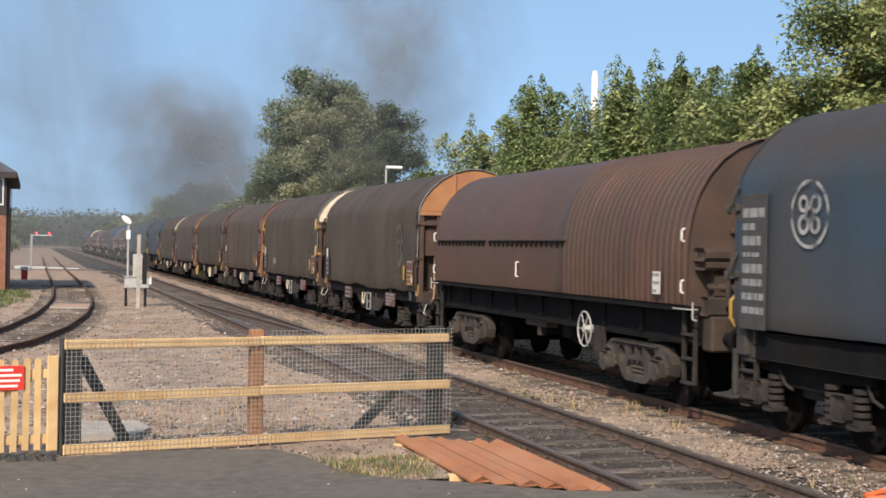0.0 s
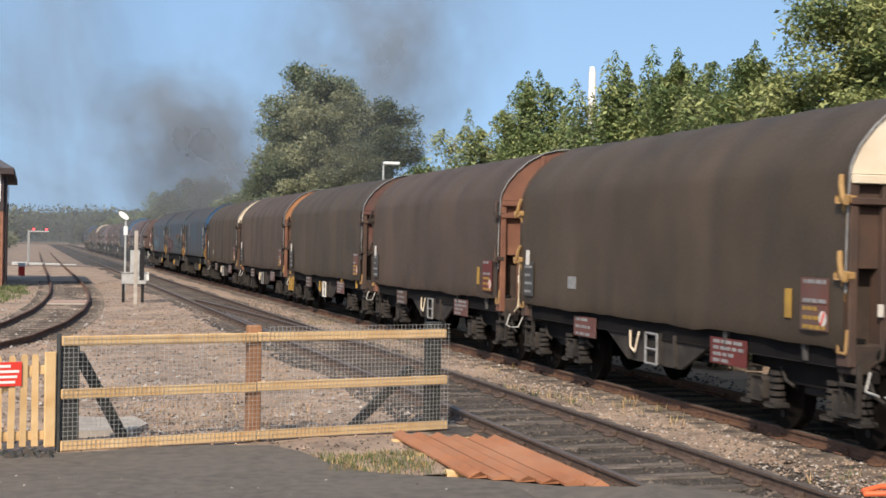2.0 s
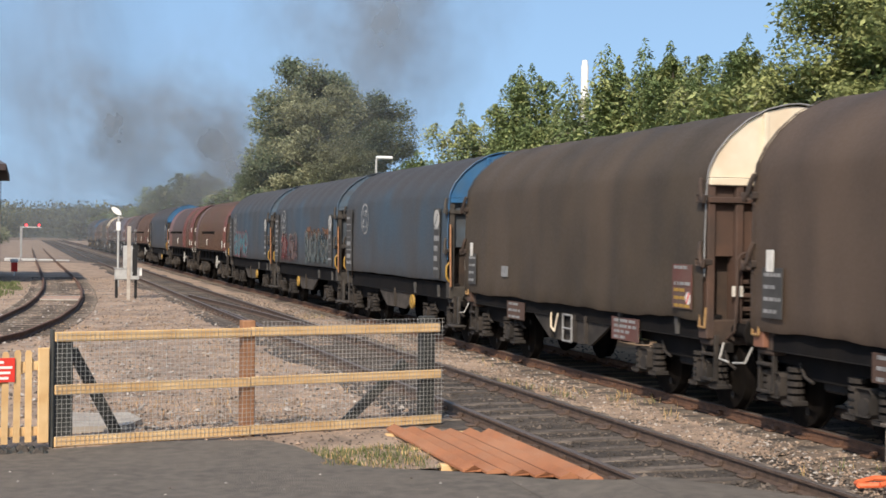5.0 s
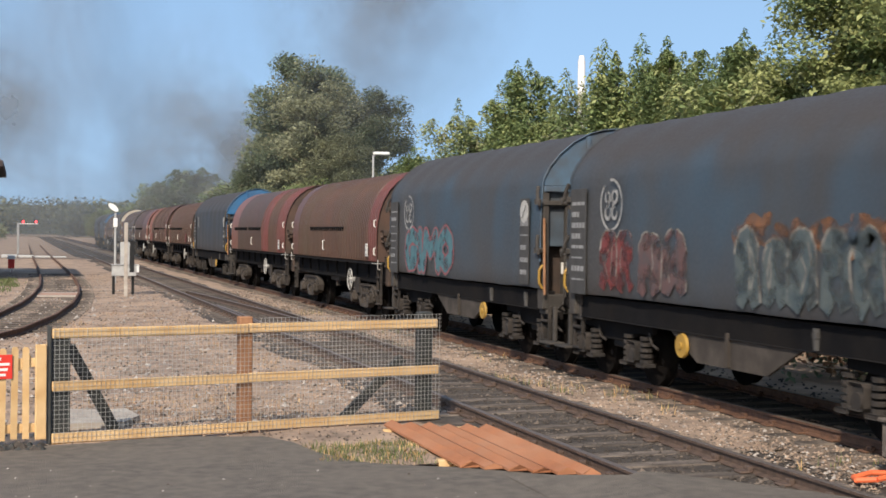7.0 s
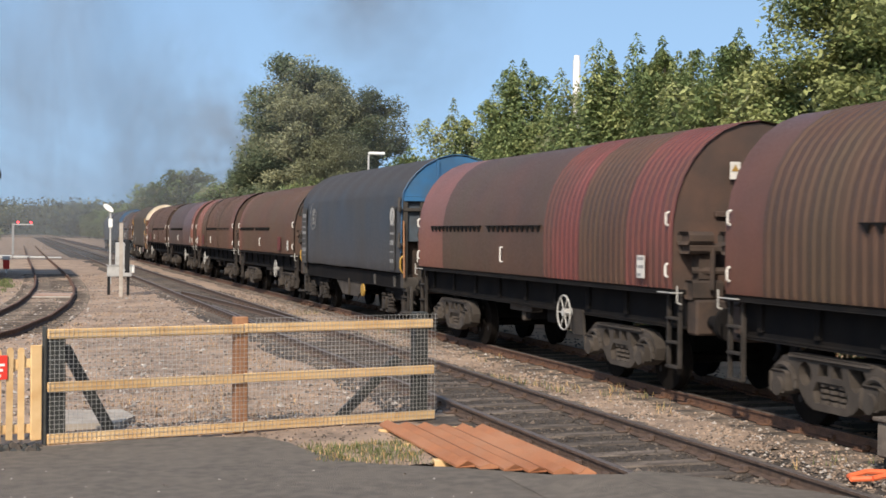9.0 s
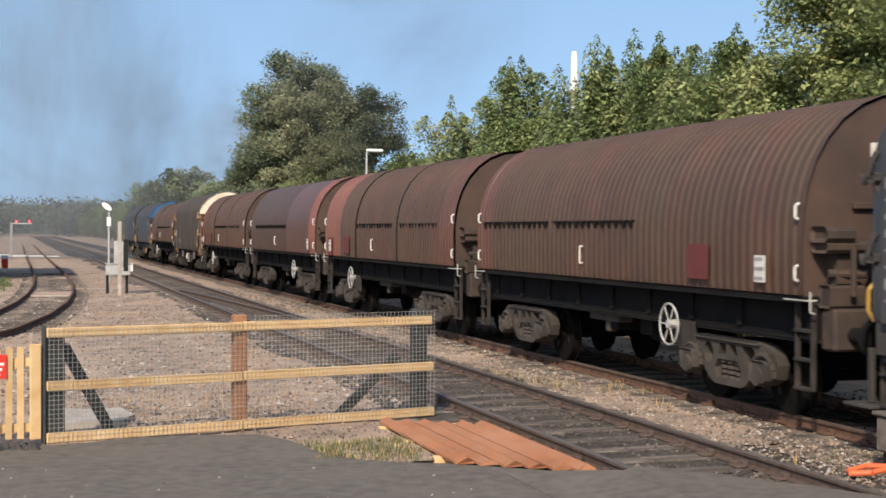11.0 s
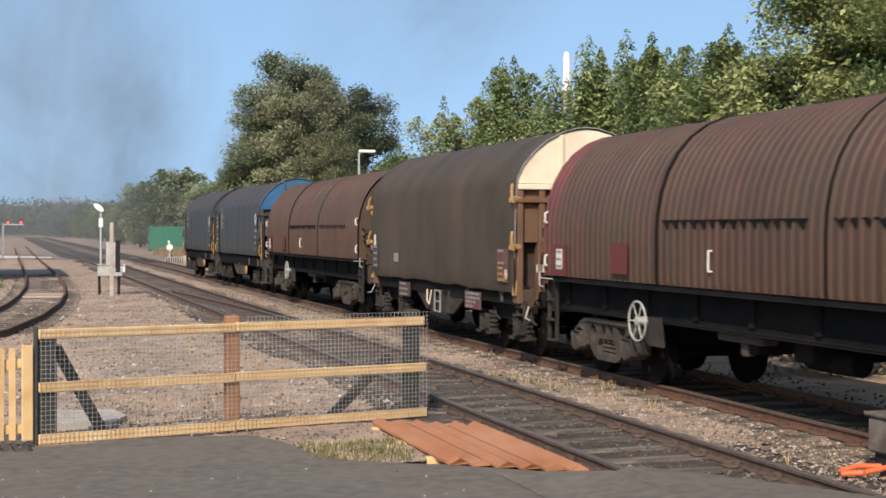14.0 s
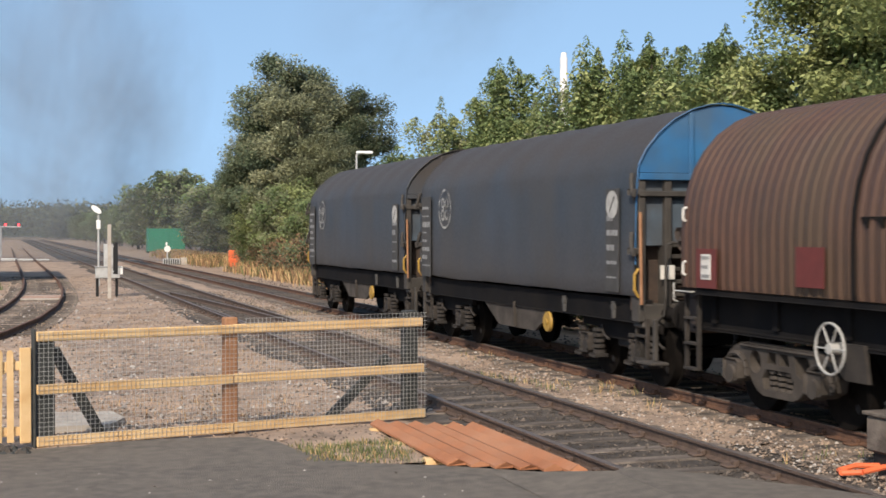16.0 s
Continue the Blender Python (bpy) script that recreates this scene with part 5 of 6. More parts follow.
def build_fence():
    f = thing("rail_fence", "new pale timber rail fence with wire mesh and dark end posts", "fence", at=FENCE_AT)
    L = FENCE_LEN
    for z0, z1, over in ((1.165, 1.275, 0.0), (0.58, 0.688, 0.02), (0.0, 0.115, 0.04)):
        for a, b, dz in ((0.0, L * 0.472, 0.0), (L * 0.474, L + over, 0.006)):
            g = Mesh().box(a, b, -0.05, 0.0, z0 + dz, z1 + dz, 0.008)
            part("rail_board", g, ["pine"], f)
    part("middle_post", Mesh().box(L * 0.472 - 0.08, L * 0.472 + 0.08, 0.004, 0.14, -0.2, 1.36, 0.012), ["brown_post"], f, "rough brown timber post")
    for x in (0.12, L - 0.13):
        part("end_post", Mesh().box(x - 0.09, x + 0.09, 0.004, 0.16, -0.2, 1.2 if x < 1 else 1.37, 0.015), ["dark_post"], f, "dark stained timber post")
    part("end_trim", Mesh().box(-0.03, -0.006, -0.03, 0.1, -0.05, 1.3, 0.006), ["dark_post"], f)
    for x0, z0, x1, z1 in ((0.26, 1.05, 0.82, 0.05), (L - 0.32, 0.78, L - 1.1, 0.02)):
        a, b = Vector((x0, 0.3, z0)), Vector((x1, 0.42, z1))
        d = (b - a)
        m = Matrix.Translation(a) @ d.to_track_quat("X", "Z").to_matrix().to_4x4()
        part("brace", Mesh().box(0, d.length, -0.04, 0.04, -0.06, 0.06, 0.01, 0, m), ["dark_post"], f, "dark diagonal timber brace")
    g = Mesh()
    r = 0.0019
    n = int(L / 0.051)
    for i in range(n + 1):
        x = 0.02 + i * (L - 0.0) / n
        zt = 1.275 + (0.075 if x > L * 0.5 else 0.0)
        g.box(x - r, x + r, -0.062, -0.062 + 2 * r, 0.01, zt)
    for i in range(27):
        z = 0.02 + i * 0.051
        x0 = 0.0 if z < 1.27 else L * 0.5
        g.box(x0, L + 0.05, -0.064, -0.064 + 2 * r, z - r, z + r)
    wire = part("wire_mesh", g.raw("wire_mesh", ["mesh_wire"]), None, f, "square galvanised wire mesh")
    tagged(wire, kind="stuff")


build_fence()


def build_picket_fence():
    f = thing("picket_fence", "new pale timber picket fence beside the rail fence", "fence", at=FENCE_AT)
    pick = Mesh()
    pick.plate([(-0.035, 0.06), (0.035, 0.06), (0.035, 1.04), (0.02, 1.07), (-0.02, 1.07), (-0.035, 1.04)], 0.02, Matrix(((1, 0, 0, 0), (0, 0, -1, 0), (0, 1, 0, 0), (0, 0, 0, 1))))
    pick = pick.data("picket", ["pine"])
    for i in range(22):
        part("picket", pick, None, f, at=pose(-0.27 - i * 0.128, 0.04, rng.uniform(-0.01, 0.01), 0, rng.uniform(-0.7, 0.7), 0))
    part("end_board", Mesh().box(-0.17, -0.05, 0.0, 0.05, 0.05, 1.1, 0.008), ["pine"], f)
    for z in (0.18, 0.9):
        part("cross_rail", Mesh().box(-3.2, -0.05, 0.045, 0.09, z - 0.05, z + 0.05, 0.006), ["pine"], f)
    for x in (-1.6, -3.1):
        part("post", Mesh().box(x - 0.05, x + 0.05, 0.092, 0.19, -0.2, 1.1, 0.01), ["pine"], f)
    a, b = Vector((-0.2, 0.06, 0.95)), Vector((-1.5, 0.06, 0.2))
    m = Matrix.Translation(a) @ (b - a).to_track_quat("X", "Z").to_matrix().to_4x4()
    part("diagonal", Mesh().box(0, 1.5, -0.012, 0.012, -0.05, 0.05, 0.005, 0, m), ["pine"], f)
    s = Mesh().box(-0.85, -0.42, -0.0, 0.012, 0.735, 1.0, 0.003)
    for i, w in enumerate((0.2, 0.38, 0.34, 0.3)):
        z = 0.955 - i * 0.058
        s.box(-0.64 - w / 2, -0.64 + w / 2, -0.003, 0.001, z - 0.014, z + 0.014, 0, 1)
    solid("warning_sign", s, ["red_sign", "white_paint"], "red sign with lines of white bars on a picket fence", "sign", at=FENCE_AT)


build_picket_fence()


def build_trespass_boards(name, x0, x1, y0, far, label):
    """Rows of rust-coloured three-cornered boards along the rails; far(x) is their far end."""
    t = thing(name, label, "trespass guard")
    n = round((x1 - x0) / 0.2)
    w = (x1 - x0) / n
    for i in range(n):
        x = x0 + i * w
        ya, yb = y0(x + w / 2), far(x + w / 2)
        g = Mesh()
        ridge = 0.04 + rng.uniform(-0.012, 0.012)
        v = [(x + 0.003, ya, 0.055), (x + w * 0.55, ya + rng.uniform(-0.04, 0.04), 0.055 + ridge), (x + w - 0.003, ya, 0.055), (x + 0.003, ya, 0.03), (x + w - 0.003, ya, 0.03)]
        v += [(a, yb + (0.03 if k == 1 else 0), b) for k, (a, _, b) in enumerate(v)]
        g.add(v, [(0, 1, 6, 5), (1, 2, 7, 6), (0, 3, 4, 2, 1), (5, 6, 7, 9, 8), (0, 5, 8, 3), (2, 4, 9, 7), (3, 8, 9, 4)])
        part("board", g, ["rust_plate"], t)
    for k in range(3):
        y = y0(x0) + 0.5 + k * (far(x0) - y0(x0) - 0.8) / 2
        part("bearer", Mesh().box(x0 - 0.06, x1 - 0.1, y - 0.06, y + 0.06, -0.05, 0.024, 0.008), ["pine"], t)
    return t


build_trespass_boards("trespass_guard", 4.2, 5.4, lambda x: 12.95 - (x - 4.2) * 0.75, lambda x: 15.95 - (x - 4.2) * 0.62, "rust-coloured ridged trespass guard boards on the ground beside rails")
strip = Mesh()
for k, (x, y, w, z) in enumerate(((7.72, 11.36, 0.72, 0.05), (7.8, 11.1, 0.9, 0.07), (7.95, 10.85, 1.0, 0.05))):
    strip.path([(x, y, z), (x + w * 0.3, y + 0.03, z + 0.03), (x + w * 0.7, y - 0.02, z + 0.02), (x + w, y + 0.05, z)], 0.028, 8)
strip.path([(7.72, 11.36, 0.05), (7.66, 11.22, 0.05), (7.8, 11.1, 0.07)], 0.028, 8)
solid("cable_duct", strip, ["orange_plastic"], "bright orange plastic ducting lying on ballast between tracks", "cable duct", smooth=True)

box = thing("relay_box", "small weathered grey lineside box on dark feet between tracks", "equipment box")
part("case", Mesh().box(8.12, 8.62, 11.0, 11.5, 0.2, 0.56, 0.025), ["sleeper"], box)
part("lid", Mesh().box(8.09, 8.65, 10.97, 11.53, 0.56, 0.6, 0.01), ["sleeper"], box)
part("base", Mesh().box(8.17, 8.57, 11.05, 11.45, -0.02, 0.2, 0.01), ["dark_metal"], box)
g = Mesh().plate([(0.45, 16.7), (1.2, 16.75), (1.42, 17.3), (1.3, 18.0), (0.95, 17.95), (0.5, 18.1)], 0.16, Matrix.Translation((-0.1, 0.05, -0.1)))
solid("concrete_slab", g, ["concrete"], "pale broken concrete slab lying on the ground", "concrete slab", at=pose(0.1, -0.05, 0, 0, 0, 0))


# ---- stones and weeds ----
def scatter_stones(name, spots, mats, lo, hi, label, seed):
    r = random.Random(seed)
    g = Mesh()
    for x, y, z in spots:
        s = r.uniform(lo, hi) * (1.0 if r.random() > 0.06 else 1.6)
        o = len(g.v)
        a = r.uniform(0, 6.28)
        c, d = math.cos(a) * s, math.sin(a) * s
        k, q = r.uniform(0.6, 1.0), r.uniform(0.45, 0.8) * s
        g.v += [(x + c, y + d, z), (x - d * k, y + c * k, z + q * 0.3), (x - c * r.uniform(0.7, 1), y - d, z), (x + d * k, y - c * k, z),
                (x + c * 0.25, y + d * 0.2, z + q), (x, y, z - q * 0.5)]
        g.f += [(o, o + 1, o + 4), (o + 1, o + 2, o + 4), (o + 2, o + 3, o + 4), (o + 3, o, o + 4), (o + 1, o, o + 5), (o + 2, o + 1, o + 5), (o + 3, o + 2, o + 5), (o, o + 3, o + 5)]
        g.s += [r.randrange(len(mats))] * 8
    return solid(name, g.raw(name, mats), None, label, "stones", kind="stuff")


def spots(n, x0, x1, y0, y1, z, seed, power=1.6, ok=None):
    r = random.Random(seed)
    out = []
    while len(out) < n:
        x, y = r.uniform(x0, x1), y0 + (y1 - y0) * r.random() ** power
        if ok is None or ok(x, y):
            out.append((x, y, z(x, y) if callable(z) else z))
    return out


scatter_stones("ballast_stones", spots(12000, 7.12, 8.95, 9.2, 55, -0.005, 1, 1.8), ["stone", "soil", "stone", "soil", "ballast", "pale_stone"], 0.014, 0.034, "loose brown and pale ballast stones between tracks", 1)
scatter_stones("track_stones", spots(4200, 5.6, 6.95, 11.2, 55, 0.004, 2, 1.6), ["ballast_dark", "ballast_dark", "stone"], 0.018, 0.036, "dark ballast stones between the rails", 2)
scatter_stones("shoulder_stones", spots(3200, 9.2, 12.2, 9, 70, 0.0, 3, 1.5), ["ballast_black", "ballast_black", "ballast_dark"], 0.02, 0.04, "brown ballast stones under the far line", 3)
scatter_stones("cess_stones", spots(12000, -1.5, 5.4, 16.8, 75, lambda x, y: cess_height(x, y) + 0.005, 4, 1.7), ["stone", "soil", "soil", "pale_stone", "soil", "soil"], 0.015, 0.045, "scattered stones on bare brown soil", 4)
scatter_stones("pale_stones", spots(560, -1.0, 5.3, 16.8, 60, lambda x, y: cess_height(x, y) + 0.01, 5, 1.6), ["pale_stone"], 0.02, 0.065, "scattered pale stones and scraps on soil", 5)
scatter_stones("verge_stones", spots(900, -0.5, 4.2, 13.3, 16.6, 0.0, 6, 1.0, lambda x, y: y > 14.6 - max(0, x) * 0.42), ["stone", "soil", "ballast"], 0.01, 0.03, "fine gravel along the road edge", 6)
scatter_stones("rubble", spots(260, -2.4, 0.25, 15.0, 15.35, 0.02, 7, 1.0), ["dark_post", "ballast_dark"], 0.04, 0.09, "dark broken tarmac rubble under a picket fence", 7)
scatter_stones("road_grit", spots(160, -4, 6.5, 9.0, 14.2, 0.026, 8, 1.0, lambda x, y: x < 5.3 and y < 14.5 - max(0, x) * 0.5), ["pale_stone", "stone"], 0.008, 0.022, "small pale grit on tarmac", 8)


def tufts(name, places, mats, h0, h1, label, seed, blades=10, spread=0.12, wide=0.008):
    r = random.Random(seed)
    g = Mesh()
    for x, y, z in places:
        for _ in range(blades):
            a, lean, h = r.uniform(0, 6.28), r.uniform(0.1, 0.6), r.uniform(h0, h1)
            bx, by = x + r.gauss(0, spread), y + r.gauss(0, spread)
            ux, uy = math.cos(a) * wide, math.sin(a) * wide
            tx, ty = bx - math.sin(a) * lean * h, by + math.cos(a) * lean * h
            o = len(g.v)
            g.v += [(bx - ux, by - uy, z), (bx + ux, by + uy, z), ((bx + tx) / 2 + ux * 0.8, (by + ty) / 2 + uy * 0.8, z + h * 0.62), (tx, ty, z + h)]
            g.f += [(o, o + 1, o + 2), (o, o + 2, o + 3)]
            g.s += [r.randrange(len(mats))] * 2
    return solid(name, g.raw(name, mats), None, label, "grass", kind="stuff")


tufts("grass_patch", spots(120, 3.0, 4.12, 13.3, 14.75, 0.0, 11, 1.0, lambda x, y: y > 13.0 + (4.2 - x) * 0.55), ["grass", "grass", "grass", "dry_grass"], 0.02, 0.085, "short green and yellow grass at the road edge", 11, 14, 0.06, 0.005)
tufts("weeds", spots(60, 7.2, 8.8, 12, 40, 0.0, 12, 1.4, lambda x, y: noise.noise(Vector((x, y * 0.4, 3))) > 0.1), ["dry_grass", "grass"], 0.05, 0.16, "thin dry weeds between the tracks", 12, 7, 0.06, 0.005)
tufts("dead_grass", spots(260, 0.2, 4.8, 17, 40, lambda x, y: cess_height(x, y), 13, 1.4, lambda x, y: noise.noise(Vector((x * 0.6, y * 0.25, 9))) > 0.05), ["dry_grass", "soil", "soil", "bramble"], 0.02, 0.09, "dead grass on bare soil", 13, 9, 0.16, 0.007)
tufts("grass_verge", spots(900, -7, -0.2, 36, 66, 0.0, 14, 1.0, lambda x, y: x < -0.6 - (54 - y) * 0.09), ["grass"], 0.06, 0.16, "short green grass beside the siding", 14, 12, 0.15, 0.02)
tufts("tall_dry_grass", spots(2600, 12.8, 17.5, 52, 140, -0.05, 15, 1.0, lambda x, y: x > 13.2 + max(0, y - 90) * 0.03 and not (82 < y < 99.5 and 0.148 < x / y < 0.176)), ["dry_grass", "dry_grass", "bramble", "bramble", "grass"], 0.22, 0.8, "tall straw-coloured dry grass along the line", 15, 12, 0.5, 0.022)


# ---- trees ----
def leaf_cloud(g, r, centre, radius, n, size, slots, flat=0.8):
    cx, cy, cz = centre
    for _ in range(n):
        while True:
            p = Vector((r.uniform(-1, 1), r.uniform(-1, 1), r.uniform(-1, 1)))
            if 0.08 < p.length_squared < 1:
                break
        p *= radius * (0.55 + 0.45 * r.random())
        x, y, z = cx + p.x, cy + p.y, cz + p.z * flat
        s = size * r.uniform(0.6, 1.35)
        u = Vector((r.uniform(-1, 1), r.uniform(-1, 1), r.uniform(-0.5, 0.5))).normalized()
        w = u.cross(Vector((r.uniform(-0.6, 0.6), r.uniform(-0.9, 0.1), r.uniform(0.3, 1)))).normalized()
        c = Vector((x, y, z))
        a, b, d, e = c - u * s * 0.5, c + w * s * 0.3, c + u * s * 0.55 - Vector((0, 0, s * 0.16)), c - w * s * 0.3
        o = len(g.v)
        g.v += [tuple(a), tuple(b), tuple(d), tuple(e)]
        g.f.append((o, o + 1, o + 2, o + 3))
        g.s.append(r.choice(slots))


def leaf_spire(g, r, foot, tall, wide, n, size, slots):
    """A leading shoot: whorls of drooping leaves that grow shorter towards its tip."""
    bend = Vector((r.uniform(-0.12, 0.12), r.uniform(-0.12, 0.12), 0))
    for i in range(n):
        f = r.random() ** 0.85
        stem = foot + bend * f * f + Vector((0, 0, tall * f))
        a = r.uniform(0, 6.283)
        out = Vector((math.cos(a), math.sin(a), 0))
        c = stem + out * wide * (0.12 + 0.88 * (1 - f) ** 0.8) * math.sqrt(r.random())
        s = size * r.uniform(0.7, 1.3) * (1 - 0.35 * f)
        u = (out * r.uniform(0.4, 1.0) + Vector((0, 0, r.uniform(-1.0, 0.25)))).normalized()
        w = u.cross(Vector((r.uniform(-0.5, 0.5), r.uniform(-0.5, 0.5), 1))).normalized()
        o = len(g.v)
        g.v += [tuple(c - u * s * 0.45), tuple(c + w * s * 0.25), tuple(c + u * s * 0.6), tuple(c - w * s * 0.25)]
        g.f.append((o, o + 1, o + 2, o + 3))
        g.s.append(r.choice(slots))


def grow_tree(seed, height, spread, leaves, size, mats, label, shape="round", low=0.25, name="tree"):
    """Tapered trunk, limbs that fork, and a crown of clumps of leaves at their ends."""
    r = random.Random(seed)
    t = thing(name, label, "tree", "trees beside the line")
    wood = Mesh()
    tips = []
    top = Vector((r.uniform(-0.04, 0.04) * height, r.uniform(-0.04, 0.04) * height, height * 0.86))
    base = max(0.05, height * 0.019)
    pts = [Vector((0, 0, -0.1)), top * 0.35 + Vector((r.uniform(-0.15, 0.15), 0, 0)), top * 0.68, top]
    for i in range(3):
        wood.tube(pts[i], pts[i + 1], base * (1 - i * 0.3), base * (0.7 - i * 0.29), 7, 0, False)
    tips.append((top, 0.5))
    n = 40 if shape != "shoots" else 22
    for i in range(n):
        f = low + (0.98 - low) * (i + r.random()) / n
        a = i * 2.4 + r.uniform(-0.4, 0.4)
        start = top * f
        if shape == "round":
            reach = spread * (0.35 + 0.65 * math.sin(math.pi * min(1, max(0.0, (f - low) / (1 - low) * 0.82 + 0.14)))) * r.uniform(0.65, 1.0)
            rise = r.uniform(0.02, 0.22) * height * (1 - f * 0.5)
        elif shape == "cone":
            reach = spread * (1.08 - f) * 1.3 * r.uniform(0.7, 1.05)
            rise = r.uniform(0.0, 0.08) * height
        else:
            reach = spread * r.uniform(0.35, 1.0)
            rise = r.uniform(0.12, 0.42) * height * (1.1 - f)
        end = start + Vector((math.cos(a) * reach, math.sin(a) * reach, rise))
        end.z = min(end.z, height * 0.99)
        mid = start.lerp(end, 0.5) + Vector((0, 0, -0.03 * reach))
        wood.tube(start, mid, base * 0.4 * (1.1 - f), base * 0.26 * (1.1 - f), 5, 0, False)
        wood.tube(mid, end, base * 0.26 * (1.1 - f), base * 0.08, 5, 0, False)
        tips += [(end, 1.0), (mid.lerp(end, 0.4) + Vector((r.uniform(-0.2, 0.2), r.uniform(-0.2, 0.2), r.uniform(0, 0.3))) * spread * 0.4, 0.9)]
        if r.random() < 0.6:
            tips.append((start.lerp(end, 0.3), 0.8))
    part("trunk", wood, ["bark"], t)
    crown = Mesh()
    per = max(4, leaves // len(tips))
    slots = list(range(len(mats)))
    for p, k in tips:
        tone = r.choice(slots)
        if shape == "shoots":
            leaf_cloud(crown, r, p - Vector((0, 0, 0.03 * height)), spread * 0.34 * k, int(per * 0.26), size, [tone, r.choice(slots)], 1.0)
            leaf_cloud(crown, r, p - Vector((0, 0, 0.1 * height)), spread * 0.44 * k, int(per * 0.26), size, [tone, r.choice(slots)], 1.2)
            leaf_cloud(crown, r, p - Vector((0, 0, 0.2 * height)), spread * 0.45 * k, int(per * 0.22), size, [tone, r.choice(slots)], 1.2)
            tall = r.choice((0.35, 0.5, 0.7, 1.0, 1.25))
            leaf_spire(crown, r, p - Vector((0, 0, 0.03 * height)), tall * k, 0.42 * k, int(per * 0.24), size * 1.35, [tone, tone, r.choice(slots)])
        else:
            rad = spread * r.uniform(0.26, 0.44) * k
            leaf_cloud(crown, r, p, rad, per, size, [tone, tone, r.choice(slots)], 0.75)
    part("crown", crown.raw("crown", mats), None, t)
    return t


def plant(kind, x, y, turn=0, s=1.0, sz=None):
    m = pose(x, y, -0.06, 0, 0, turn) @ Matrix.Diagonal((s, s, sz or s, 1))
    return copy_thing(kind, m)


YOUNG = "young green broadleaf tree with upright leafy shoots behind the line"
kinds = [
    grow_tree(31, 8.6, 1.4, 36000, 0.112, ["leaf", "leaf_light", "leaf"], YOUNG, "shoots", 0.12),
    grow_tree(32, 8.0, 1.55, 36000, 0.112, ["leaf", "leaf_light", "leaf"], YOUNG, "shoots", 0.12),
    grow_tree(33, 7.5, 1.75, 36000, 0.112, ["leaf_light", "leaf", "leaf_grey"], YOUNG, "shoots", 0.1),
]
kinds[0].matrix_basis = pose(15.0, 39.8, -0.06)
kinds[1].matrix_basis = pose(15.2, 33.0, -0.06)
kinds[2].matrix_basis = pose(15.0, 45.2, -0.06)
for k, x, y, a, s in ((2, 15.6, 48.5, 50, 0.78), (0, 15.3, 42.6, 120, 0.82), (1, 14.9, 37.4, 40, 0.86), (2, 15.8, 35.4, 200, 1.0), (0, 15.3, 31.2, 80, 0.95),
                      (1, 15.0, 29.3, 150, 0.9), (2, 15.6, 28.4, 10, 0.93), (0, 15.5, 26.8, 210, 0.9), (0, 16.8, 38.5, 60, 0.8), (1, 16.6, 30.5, 260, 0.85), (1, 16.5, 52.5, 20, 0.8), (2, 16.9, 56.5, 99, 0.8), (0, 17.4, 61, 160, 0.82), (2, 14.9, 26.3, 70, 0.88)):
    plant(kinds[k], x, y, a, s)
dense = grow_tree(41, 8.8, 2.4, 58000, 0.118, ["leaf_light", "leaf_light", "leaf"], "dense green broadleaf tree with yellowish sunlit leaves", "round", 0.1)
dense.matrix_basis = pose(16.5, 24.2, -0.06)
plant(dense, 17.2, 21.4, 70, 1.12)
plant(dense, 16.2, 18.8, 150, 1.0)
plant(dense, 18.4, 25.8, 200, 0.95)
plant(dense, 17.5, 15.0, 20, 1.05)
# a group of tall trees further along
big = grow_tree(51, 14.4, 4.2, 70000, 0.21, ["leaf_dark", "leaf_dark", "leaf_dull"], "tall dark green broadleaf tree with a domed crown", "round", 0.12)
big.matrix_basis = pose(18.0, 87, -0.06)
plant(big, 16.3, 92, 40, 0.64)
plant(big, 21.4, 86, 100, 0.84)
plant(big, 21.0, 110, 260, 0.78)
plant(big, 20.0, 121, 300, 0.6)
plant(big, 18.2, 95, 200, 0.82)
birch = grow_tree(52, 12.0, 3.0, 45000, 0.15, ["leaf_dull", "leaf_grey", "leaf_dull"], "grey-green birch with fine drooping leaves", "round", 0.08)
birch.matrix_basis = pose(16.3, 80, -0.06)
plant(birch, 17.6, 76, 130, 0.72)
plant(birch, 19.4, 97, 30, 0.8)
plant(birch, 21.4, 106, 77, 0.8)
bush = grow_tree(53, 5.6, 2.2, 18000, 0.145, ["leaf", "leaf_light", "leaf_dull"], "yellow-green leafy bush in front of taller trees", "round", 0.05, "bush")
bush.matrix_basis = pose(15.4, 76, -0.06)
for x, y, a, s in ((16.7, 71, 60, 0.9), (15.2, 68, 10, 0.8), (17.0, 65, 140, 0.9), (15.0, 83.5, 200, 0.85), (16.2, 60, 300, 0.85), (19.6, 112, 20, 0.8), (20.2, 125, 20, 0.9), (20.5, 140, 20, 0.9), (19.5, 70, 250, 1.1), (15.4, 57, 20, 0.7), (15.5, 53.5, 20, 0.72), (16.9, 48, 60, 0.95), (17.2, 44, 120, 1.0), (17.0, 40, 180, 1.02), (17.3, 36, 240, 1.05), (17.0, 32.5, 300, 1.05), (17.2, 29, 10, 1.1), (16.0, 50.5, 200, 0.8), (15.8, 26.5, 100, 1.1)):
    plant(bush, x, y, a, s)
dark = grow_tree(54, 2.4, 1.5, 3500, 0.12, ["bramble", "leaf_dark"], "brown bramble thicket beside the line", "round", 0.02, "bramble_bush")
dark.matrix_basis = pose(14.3, 66, -0.06)
